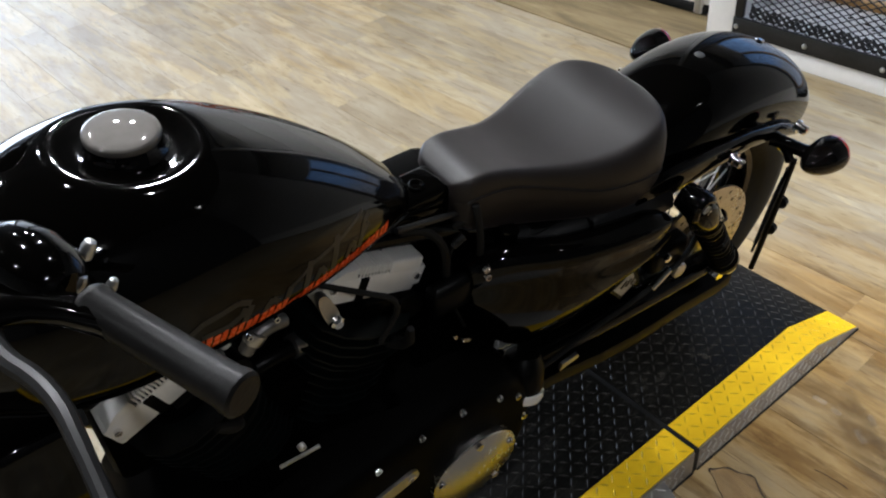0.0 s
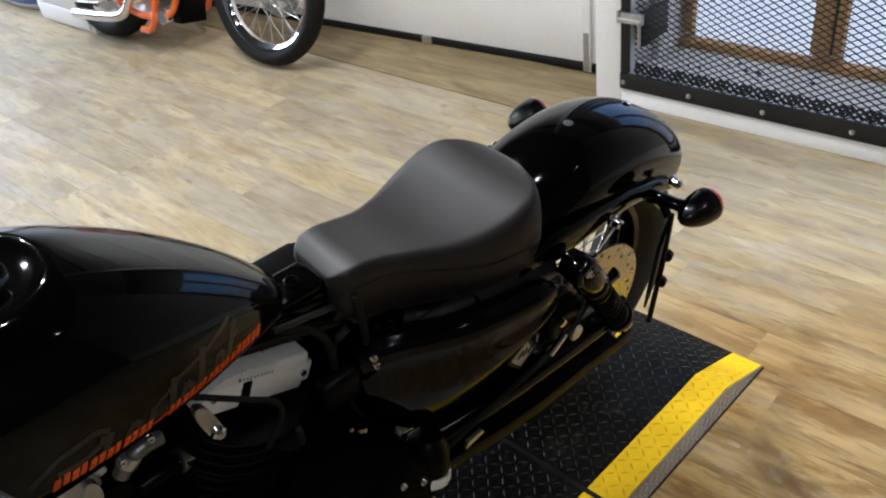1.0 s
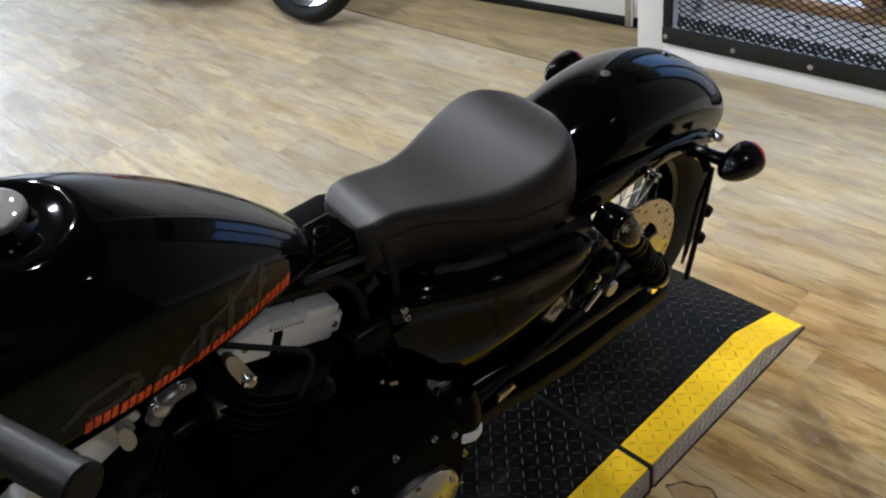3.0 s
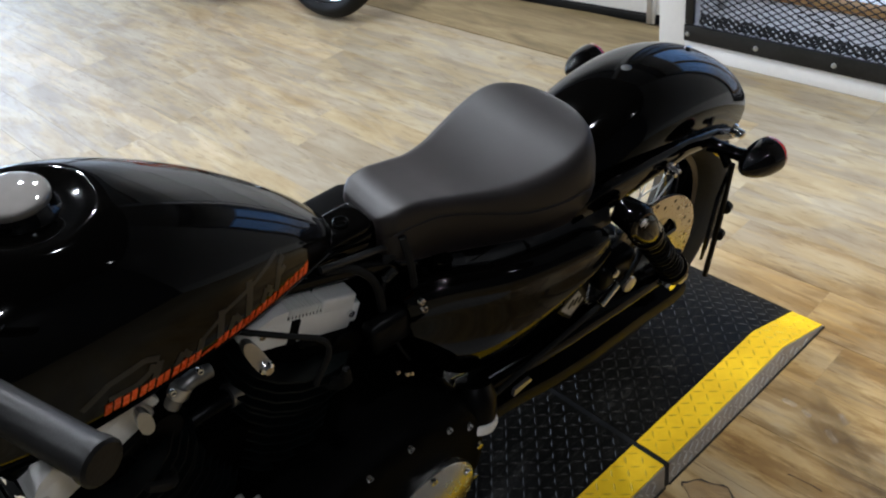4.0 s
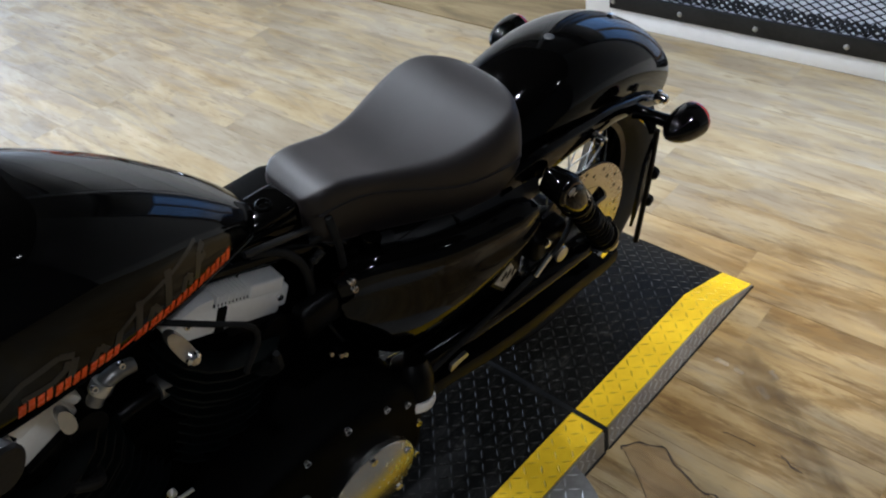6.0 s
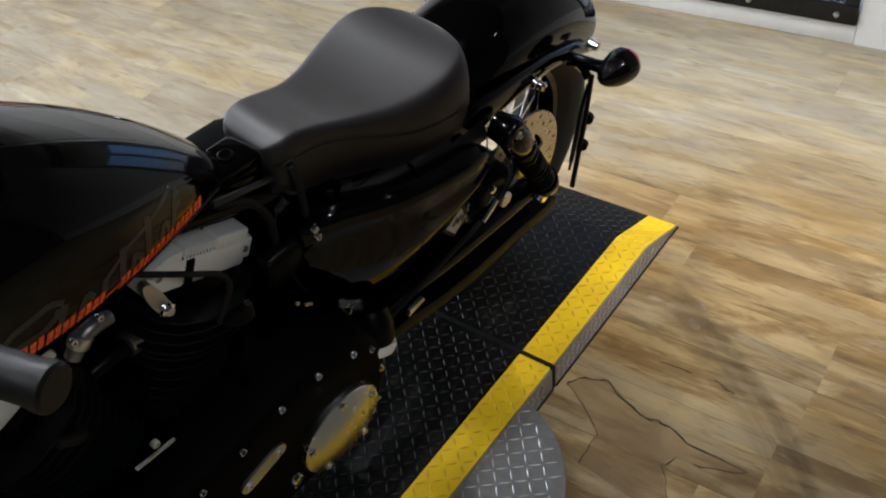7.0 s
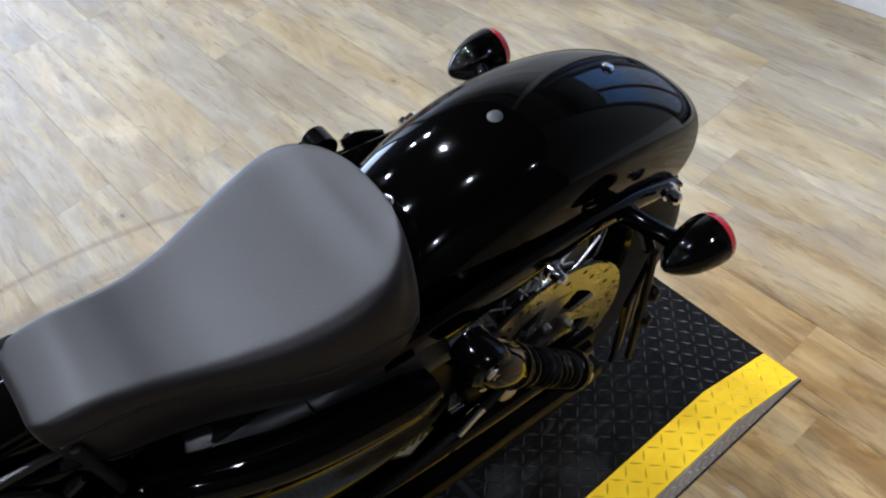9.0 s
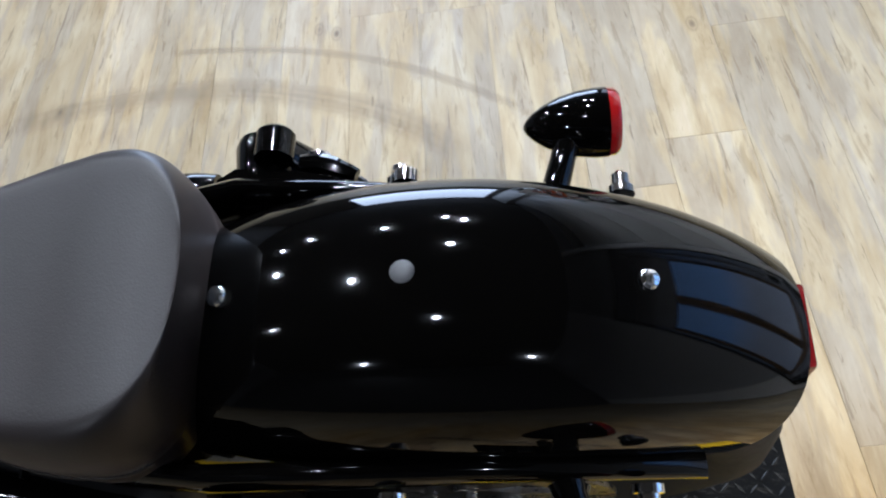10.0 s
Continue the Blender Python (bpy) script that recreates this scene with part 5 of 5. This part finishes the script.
part("reservoir_arm", tube([(-0.122, 0.152, 0.598), (-0.100, 0.150, 0.600), (-0.072, 0.138, 0.596)], [0.008, 0.009, 0.006], 10, 1), gloss_black, gearr)
part("reservoir_cap", lathe((-0.145, 0.152, 0.607), (-0.145, 0.180, 0.607), ((0, 0.0175), (0.9, 0.0175), (1, 0.015)), 22), gloss_black, gearr)
for x, y in ((-0.03, 0.128), (-0.108, 0.15)):
    part("bolt", lathe((x, y, 0.592), (x, y + 0.016, 0.592), ((0, 0.012), (0.7, 0.012), (1, 0.007)), 12), chrome, gearr)

# front end
for sd in (-1, 1):
    fk = part("fork_leg", lathe((-1.56, sd * 0.105, 0.33), (-1.27, sd * 0.105, 0.93), ((0, 0.026), (0.02, 0.03), (0.45, 0.03), (0.46, 0.0205), (1, 0.0205)), 18), gloss_black, moto)
    part("fork_gaiter", lathe((-1.43, sd * 0.105, 0.60), (-1.355, sd * 0.105, 0.755), [(k / 14, 0.033 if k % 2 else 0.027) for k in range(15)], 18), rubber, fk)
part("voltage_regulator", block(-1.19, -1.06, -0.06, 0.06, 0.42, 0.66, 0.02, 3), gloss_black, moto)
part("triple_clamp", block(-1.31, -1.20, -0.14, 0.14, 0.90, 0.925, 0.01), gloss_black, moto)
part("triple_clamp", block(-1.37, -1.27, -0.14, 0.14, 0.765, 0.795, 0.01), gloss_black, moto)
part("steering_head", rod((-1.285, 0, 0.74), (-1.21, 0, 0.91), 0.032), gloss_black, moto)
hl = part("headlight", lathe((-1.34, 0, 0.84), (-1.50, 0, 0.80), ((0, 0.01), (0.1, 0.05), (0.4, 0.078), (0.85, 0.085), (1, 0.08)), 32), gloss_black, moto)
part("headlight_lens", lathe((-1.4905, 0, 0.8025), (-1.515, 0, 0.796), ((0, 0.079), (0.5, 0.06), (1, 0.01)), 32), chrome, hl)
rings = [[(-1.56 + (0.352 - 0.018 * abs(s) ** 3) * math.cos(radians(a)), 0.062 * s, 0.33 + (0.352 - 0.03 * abs(s) ** 3 + o) * math.sin(radians(a))) for s, o in [(q, 0) for q in np.linspace(-1, 1, 13)] + [(q, -0.003) for q in np.linspace(1, -1, 13)]] for a in np.linspace(150, 25, 24)]
part("front_fender", loft(rings), gloss_black, moto, "", 50)

# handlebar with left and right controls
GO, GI = Vector((-0.969, 0.361, 1.002)), Vector((-1.018, 0.237, 1.003))
bar_pts = [(-1.235, 0.0, 0.965), (-1.235, 0.06, 0.965), (-1.20, 0.13, 0.99), (-1.10, 0.19, 1.003), tuple(GI), tuple(GO)]
bar = part("handlebar", tube([(x, -y, z) for x, y, z in reversed(bar_pts)] + bar_pts[1:], 0.0127, 14, 2), gloss_black, moto)
part("bar_riser", block(-1.255, -1.215, -0.05, 0.05, 0.92, 0.985, 0.008), gloss_black, bar)
for sd in (-1, 1):
    go, gi = Vector((GO.x, sd * GO.y, GO.z)), Vector((GI.x, sd * GI.y, GI.z))
    d = (go - gi).normalized()
    part("grip", lathe(gi, go + d * 0.006, ((0, 0.0148), (0.02, 0.0165), (0.05, 0.0165), (0.07, 0.0150), (0.9, 0.0155), (0.94, 0.0168), (0.985, 0.0168), (1, 0.0145)), 28), grip_rubber, bar, "grey black rubber grip")
    swm = part("switch_housing", lathe(gi - d * 0.098, gi - d * 0.018, ((0, 0.016), (0.06, 0.023), (0.25, 0.029), (0.55, 0.031), (0.8, 0.027), (0.95, 0.020), (1, 0.015)), 28), gloss_black, bar)
    for bx, by, bz, br_ in ((-0.998, 0.183, 1.004, 0.0055), (-1.016, 0.213, 1.006, 0.0062), (-0.998, 0.225, 1.000, 0.0042)):
        part("switch_button", lathe((bx - 0.006, sd * by, bz - 0.010), (bx + 0.003, sd * by, bz + 0.003), ((0, br_), (0.6, br_), (0.9, br_ * 0.75), (1, br_ * 0.3)), 14), zinc, swm)
    pv = gi - d * 0.05 + Vector((-0.04, 0, -0.012))
    part("lever_clamp", block(pv.x - 0.02, pv.x + 0.03, pv.y - 0.016, pv.y + 0.016, pv.z - 0.012, pv.z + 0.014, 0.006), satin_black, swm)
    part("lever", tube([pv, (-1.085, sd * 0.235, 0.998), (-1.062, sd * 0.290, 1.0), (-1.063, sd * 0.345, 0.995), (-1.066, sd * 0.410, 0.985)], [0.009, 0.008, 0.0075, 0.006, 0.008], 10, 2), band_black, bar)
    part("cable", tube([pv + Vector((-0.01, 0, -0.005)), pv + Vector((-0.06, -sd * 0.04, -0.03)), (-1.22, sd * 0.08, 0.86), (-1.15, sd * 0.06, 0.74)], 0.004, 8, 2), rubber, bar)

# ---------------------------------------------------------------- the orange motorcycle by the garage door
ob2 = thing("motorcycle", "orange and chrome custom motorcycle parked by the garage door", "motorcycle", ROOM @ Matrix.Translation((-0.4175, 1.47, 0.008)) @ pose(0, 0, 0, 0, 0, 97) @ pose(0, 0, 0, 12.5, 0, 0))
# local: front wheel at the origin, rear wheel along +x
fw = wheel(ob2, "front_wheel", 0.0, 0.335, 0.335, 0.095, 0.262, 40, "black front tyre", chrome, chrome)
wheel(ob2, "rear_wheel", 1.15, 0.32, 0.32, 0.15, 0.22, 40, "black rear tyre", chrome, chrome)
brake_disc(fw, 0.0, -0.075, 0.335, 0.13, 0.09)
for sd in (-1, 1):
    part("fork_leg", lathe((0.0, sd * 0.095, 0.335), (0.34, sd * 0.095, 0.98), ((0, 0.026), (0.45, 0.028), (0.46, 0.02), (1, 0.02)), 16), chrome, ob2)
    part("frame_tube", tube([(0.42, sd * 0.06, 0.75), (0.50, sd * 0.10, 0.24), (0.62, sd * 0.11, 0.16), (1.0, sd * 0.11, 0.16), (1.42, sd * 0.10, 0.33)], 0.017, 10, 2), orange_paint, ob2)
    part("frame_tube", tube([(0.36, sd * 0.02, 0.85), (0.80, sd * 0.05, 0.80), (1.1, sd * 0.09, 0.62), (1.42, sd * 0.10, 0.36)], 0.016, 10, 2), orange_paint, ob2)
part("triple_clamp", block(0.28, 0.38, -0.12, 0.12, 0.86, 0.90, 0.01), chrome, ob2)
E2 = Matrix.Translation((0.13, 0, 0))
case2 = part("crankcase", moved(extruded(smooth_poly([(0.56, 0.15), (0.54, 0.36), (0.70, 0.44), (0.95, 0.42), (1.02, 0.30), (0.98, 0.16)], 2), -0.11, 0.11), E2), polished, ob2)
for sd in (-1, 1):
    part("cam_cover", moved(loft([[(0.74 + 0.10 * k * math.cos(a), sd * y, 0.29 + 0.08 * k * math.sin(a)) for a in np.linspace(0, 2 * math.pi, 24, endpoint=False)] for y, k in ((0.11, 1.0), (0.145, 0.95), (0.155, 0.8))]), E2), chrome, case2)
for k in range(4):
    part("pushrod_tube", moved(rod((0.66 + k * 0.045, 0.12, 0.34), (0.60 + k * 0.075, 0.10, 0.62), 0.011), E2), chrome, case2)
part("oil_filter", moved(rod((0.535, 0.03, 0.17), (0.50, 0.13, 0.17), 0.036), E2), chrome, case2)
for ang in (-22.5, 22.5):
    up = Vector((math.sin(radians(ang)), 0, math.cos(radians(ang))))
    b0 = Vector((0.89, 0, 0.30))
    c2 = part("cylinder", lathe(b0 + up * 0.1, b0 + up * 0.34, [(k / 22, 0.088 if k % 2 else 0.07) for k in range(23)], 24), cast_silver, ob2)
    part("rocker_box", lathe(b0 + up * 0.335, b0 + up * 0.42, ((0, 0.095), (0.5, 0.09), (0.9, 0.07), (1, 0.02)), 20), chrome, c2)
for x0, dz in ((0.86, 0.0), (0.98, 0.082)):
    part("exhaust_pipe", tube([(x0, 0.10, 0.42), (x0 - 0.01, 0.165, 0.32), (x0 + 0.03, 0.18, 0.19 + dz * 0.9), (x0 + 0.16, 0.18, 0.145 + dz), (1.50, 0.18, 0.135 + dz)], [0.018, 0.020, 0.023, 0.027, 0.027], 14, 2), chrome, ob2)
part("oil_cooler", block(0.515, 0.60, -0.07, 0.09, 0.14, 0.27, 0.012), satin_black, ob2)
part("frame_strut", tube([(0.70, 0.09, 0.60), (0.69, 0.12, 0.30), (0.74, 0.12, 0.10), (0.90, 0.10, 0.09)], 0.019, 10, 2), orange_paint, ob2)
part("fuel_tank", loft([[(x, w * math.cos(a), z + h * math.sin(a)) for a in np.linspace(0, 2 * math.pi, 24, endpoint=False)] for x, w, z, h in ((0.42, 0.03, 0.93, 0.03), (0.48, 0.10, 0.93, 0.07), (0.60, 0.13, 0.92, 0.09), (0.78, 0.11, 0.89, 0.075), (0.93, 0.05, 0.85, 0.03))]), orange_paint, ob2, "orange fuel tank")
part("seat", loft([[(x, w * math.cos(a), z + h * math.sin(a)) for a in np.linspace(0, 2 * math.pi, 20, endpoint=False)] for x, w, z, h in ((0.93, 0.06, 0.80, 0.025), (1.05, 0.12, 0.77, 0.035), (1.2, 0.14, 0.78, 0.04), (1.3, 0.10, 0.81, 0.03))]), leather, ob2)
rings = [[(1.42 + (0.36 - 0.03 * abs(s) ** 3 + o) * math.cos(radians(a)), 0.10 * s, 0.32 + (0.36 - 0.03 * abs(s) ** 3 + o) * math.sin(radians(a))) for s, o in [(q, 0) for q in np.linspace(-1, 1, 13)] + [(q, -0.003) for q in np.linspace(1, -1, 13)]] for a in np.linspace(165, 10, 24)]
part("rear_fender", loft(rings), orange_paint, ob2, "", 50)
part("oil_tank", block(0.98, 1.10, -0.11, 0.11, 0.42, 0.66, 0.03, 3), orange_paint, ob2)
part("handlebar", tube([(0.55, -0.38, 1.06), (0.45, -0.24, 1.10), (0.34, -0.08, 0.94), (0.34, 0.08, 0.94), (0.45, 0.24, 1.10), (0.55, 0.38, 1.06)], 0.0127, 10, 2), chrome, ob2)
part("kickstand", tube([(0.75, -0.10, 0.15), (0.80, -0.2, 0.06), (0.84, -0.26, 0.012)], 0.012, 8), chrome, ob2)

for child in ob2.children:
    if child.name.split(".")[0] in ("front_wheel", "rear_wheel", "fork_leg"):
        continue
    for ob in [child] + list(child.children):
        for p in ob.data.vertices:
            if p.co.x > 0.45:
                p.co.x = 0.45 + (p.co.x - 0.45) * 0.72

# white cabinet with a dark glazed panel, and a printed sack
cab = thing("cabinet", "white cabinet with dark glazed front panel", "cabinet", ROOM @ Matrix.Translation((-0.6, 2.78, 0)))
part("body", block(0.012, 0.55, 0.0, 0.63, 0.0, 1.0, 0.004), white_paint, cab)
part("plinth", block(-0.003, 0.011, 0.03, 0.60, 0.02, 0.11, 0.003), white_paint, cab)
cdoor = part("door", block(-0.008, 0.011, 0.012, 0.618, 0.13, 0.98, 0.004), white_paint, cab)
part("dark_pane", block(-0.0105, -0.0085, 0.10, 0.52, 0.20, 0.9), gloss_black, cdoor, "dark glossy pane")
sack = thing("printed_sack", "white plastic sack with blue print lying on the floor", "sack", ROOM @ Matrix.Translation((-0.30, 3.85, 0)))
rg = random.Random(9)
rings = []
for k, (z, s) in enumerate(((0.001, 0.9), (0.03, 1.0), (0.08, 1.03), (0.13, 0.98), (0.17, 0.85), (0.19, 0.55))):
    rings.append([(0.28 * s * sgnpow(math.cos(a), 0.6) * (1 + 0.03 * rg.uniform(-1, 1)), 0.40 * s * sgnpow(math.sin(a), 0.6) * (1 + 0.03 * rg.uniform(-1, 1)), z) for a in np.linspace(0, 2 * math.pi, 36, endpoint=False)])
part("sack_body", loft(rings), bag_mat, sack)
part("print_band", loft([[(0.284 * s * sgnpow(math.cos(a), 0.6), 0.405 * s * sgnpow(math.sin(a), 0.6), z) for a in np.linspace(radians(150), radians(330), 24)] for z, s in ((0.05, 1.04), (0.10, 1.05))], False), bag_blue, sack)

# ---------------------------------------------------------------- ceiling lamps and the added fill lamp
for n_lamp, (x, y, share) in enumerate(LAMPS):
    lamp = thing("ceiling_lamp", "small black ceiling spot or added fill lamp with bright bulb", "ceiling lamp", Matrix.Translation((x, y, CEIL)), "ceiling lamps")
    part("housing", lathe((0, 0, 0.06), (0, 0, -0.10), ((0, 0.03), (0.3, 0.05), (0.95, 0.062), (1.0, 0.062), (1.0, 0.056), (0.7, 0.05)), 24), satin_black, lamp)
    part("bulb", lathe((0, 0, -0.06), (0, 0, -0.085), ((0, 0.045), (0.6, 0.045), (1, 0.03)), 20), bulb_mat, lamp)
    li = bpy.data.lights.new("spot", "SPOT")
    li.energy, li.color, li.shadow_soft_size = LAMP_W * 10 * share, (1.0, 0.95, 0.87), 0.035
    li.spot_size, li.spot_blend = radians(150), 0.6
    lo = new("lamp_light", li)
    lo.matrix_basis = Matrix.Translation((x, y, CEIL - 0.11))
    # the added fill lamp gets its narrow cone here
    if n_lamp in FILL_AIM:
        li.spot_size, li.spot_blend = radians(33), 1.0
        lo.matrix_basis = look((x, y, CEIL - 0.11), FILL_AIM[n_lamp])

# ---------------------------------------------------------------- scuffs and tears of the floor, then its boards
def ribbon(points, width, z0, z1):
    pts = [Vector((x, y, 0)) for x, y in points]
    rings = []
    for i, p in enumerate(pts):
        d = (pts[min(i + 1, len(pts) - 1)] - pts[max(i - 1, 0)]).normalized()
        nrm = Vector((-d.y, d.x, 0)) * (width[i] if isinstance(width, (list, tuple)) else width) / 2
        a, b = p + nrm, p - nrm
        rings.append([(a.x, a.y, z0), (b.x, b.y, z0), (b.x, b.y, z1), (a.x, a.y, z1)])
    return loft(rings)


def wander(points, amount, seed, times=2):
    r = random.Random(seed)
    pts = [Vector((x, y)) for x, y in points]
    for _ in range(times):
        q = [pts[0]]
        for a, b in zip(pts, pts[1:]):
            m = (a + b) / 2 + Vector((r.uniform(-1, 1), r.uniform(-1, 1))) * amount
            q += [m, b]
        pts, amount = q, amount / 2
    return [(p.x, p.y) for p in pts]


def stain_material(name, color, amount):
    """Film of dirt that thins out towards its sides and in patches."""
    m = material(name, color, 0.5)
    uv = nd(m, "ShaderNodeUVMap")
    sep = nd(m, "ShaderNodeSeparateXYZ")
    wire(m, uv.outputs[0], sep.inputs[0])
    side = ramp(m, sep.outputs["X"], ((0.0, grey(0.0)), (0.35, grey(1.0)), (0.65, grey(1.0)), (1.0, grey(0.0))))
    ends = ramp(m, sep.outputs["Y"], ((0.0, grey(0.0)), (0.15, grey(1.0)), (0.85, grey(1.0)), (1.0, grey(0.0))))
    vec = coords(m)
    lay = nd(m, "ShaderNodeMapping")
    lay.inputs["Scale"].default_value = (4.5, 0.9, 1.0)
    wire(m, uv.outputs[0], lay.inputs["Vector"])
    drawn = mixed(m, 0.22, noisy(m, lay.outputs["Vector"], 2.6, 6.0, 0.65, 0.4), noisy(m, vec, 70.0, 5.0, 0.7, 0.2))
    patch = ramp(m, drawn, ((0.30, grey(amount * 0.25)), (0.58, grey(amount))))
    wire(m, mixed(m, 1.0, mixed(m, 1.0, side, ends, "MULTIPLY"), patch, "MULTIPLY"), bsdf(m).inputs["Alpha"])
    return m


def film_strip(points, width, z, mat):
    """Thin strip on the floor, with a lengthwise and crosswise map for its fading."""
    pts = [Vector((x, y, 0)) for x, y in points]
    for _ in range(2):
        q = [pts[0]]
        for a, b in zip(pts, pts[1:]):
            q += [a * 0.75 + b * 0.25, a * 0.25 + b * 0.75]
        pts = q + [pts[-1]]
    verts, faces, uvs = [], [], []
    n = len(pts)
    for i, p in enumerate(pts):
        d = (pts[min(i + 1, n - 1)] - pts[max(i - 1, 0)]).normalized()
        nrm = Vector((-d.y, d.x, 0)) * width / 2
        for k in range(5):
            c = p + nrm * (k / 2 - 1)
            verts.append(tuple(ROOM.inverted() @ Vector((c.x, c.y, z))))
            uvs.append((k / 4, i / (n - 1)))
    for i in range(n - 1):
        for k in range(4):
            a = i * 5 + k
            faces.append((a, a + 1, a + 6, a + 5))
    me = finish("film", verts, faces, mat)
    layer = me.uv_layers.new(name="UVMap")
    for lp in me.loops:
        layer.data[lp.index].uv = uvs[lp.vertex_index]
    return me


skid_mat = stain_material("rubber skid film", (0.165, 0.110, 0.052), 0.30)
bsdf(backing_mat).inputs["Alpha"].default_value = 0.45
arc_mat = stain_material("tyre scuff film", (0.32, 0.245, 0.15), 0.30)
pale_mat = stain_material("pale scuff film", (0.60, 0.50, 0.36), 0.35)
SKID = [(0.215, -0.265), (0.198, -0.307), (0.144, -0.398), (0.073, -0.515), (-0.013, -0.63), (-0.079, -0.695), (-0.14, -0.745)]
for nm, mt, wd, pts in (
        ("skid_mark", skid_mat, 0.100, SKID), ("skid_mark", skid_mat, 0.045, [(x + 0.052, y + 0.012) for x, y in SKID]),
        ("tyre_mark", arc_mat, 0.03, ((-0.781, 1.092), (-0.619, 1.093), (-0.445, 1.077), (-0.249, 1.024), (-0.099, 0.95), (0.03, 0.871))),
        ("tyre_mark", arc_mat, 0.085, ((-1.114, 0.868), (-0.937, 0.934), (-0.747, 0.965), (-0.553, 0.965), (-0.359, 0.917), (-0.209, 0.853), (-0.078, 0.758))),
        ("pale_scuff", pale_mat, 0.018, ((0.20, -0.23), (0.203, -0.262))), ("pale_scuff", pale_mat, 0.022, ((0.193, -0.335), (0.175, -0.37))),
        ("pale_scuff", pale_mat, 0.016, ((0.203, -0.275), (0.199, -0.297))), ("pale_scuff", pale_mat, 0.02, ((0.245, -0.33), (0.228, -0.355)))):
    part(nm, film_strip(pts, wd, 0.0006, mt), mt, floor)
TEARS = (((-0.110, -0.234), (-0.105, -0.228), (-0.075, -0.248), (-0.054, -0.293), (-0.082, -0.367), (-0.089, -0.405), (-0.082, -0.434), (-0.095, -0.489), (-0.085, -0.604)),
         ((-0.110, -0.236), (-0.139, -0.29), (-0.176, -0.346), (-0.25, -0.353)), ((0.049, -0.349), (0.06, -0.412)), ((0.074, -0.458), (0.063, -0.484), (0.064, -0.506)),
         ((-0.133, -0.487), (-0.164, -0.474), (-0.213, -0.514), (-0.26, -0.55)), ((-0.127, -0.522), (-0.106, -0.575), (-0.085, -0.604)))
for k, (pts, w0) in enumerate(zip(TEARS, (0.0042, 0.002, 0.0018, 0.0032, 0.0026, 0.003))):
    line = wander(pts, 0.006, 3 + k)
    rw_ = random.Random(40 + k)
    part("tear", moved(ribbon(line, [w0 * rw_.uniform(0.35, 1.15) for _ in line], 0.0002, 0.0010), ROOM.inverted()), crack_mat, floor)

# bare brown backing between the tears
patch_xy = list(TEARS[0]) + list(reversed(TEARS[5]))[1:] + list(TEARS[4]) + list(reversed(TEARS[1]))
ring = [ROOM.inverted() @ Vector((x, y, 0.0003)) for x, y in patch_xy]
part("bare_backing", ([tuple(p) for p in ring], [tuple(range(len(ring)))]), backing_mat, floor, "bare brown backing where the vinyl is torn")

near_boards = set()
for x, y in boards():
    near_boards.add((round(x, 3), round(y, 3)))
    ob = part("board", board_mesh, board_mat, floor)
    ob.matrix_basis = Matrix.Translation((x, y, 0.0 if rng.random() < 0.7 else -0.0004))
rest = []
rng = random.Random(4)
for i in range(-40, 11):
    shift = (rng.random() if -25 <= i < 11 else random.Random(900 + i).random()) * BL
    for j in range(-7, 10):
        x, y = -0.075 + (i - 1) * BW, j * BL + shift
        if (round(x, 3), round(y, 3)) in near_boards or x > 0.02:
            continue
        x0, x1, y0, y1 = max(x - BW / 2, -6) + 0.0002, x + BW / 2 - 0.0002, max(y - BL / 2, -4) + 0.0001, min(y + BL / 2, 6.2) - 0.0001
        if x1 - x0 < 0.02 or y1 - y0 < 0.02:
            continue
        rest.append(([(a, b, c) for c in (-0.0035, 0.0) for a, b in ((x0, y0), (x1, y0), (x1, y1), (x0, y1))], [(3, 2, 1, 0), (4, 5, 6, 7), (0, 1, 5, 4), (1, 2, 6, 5), (2, 3, 7, 6), (3, 0, 4, 7)]))
tagged(part("outer_boarding", joined(*rest), board_mat, floor), kind="stuff")
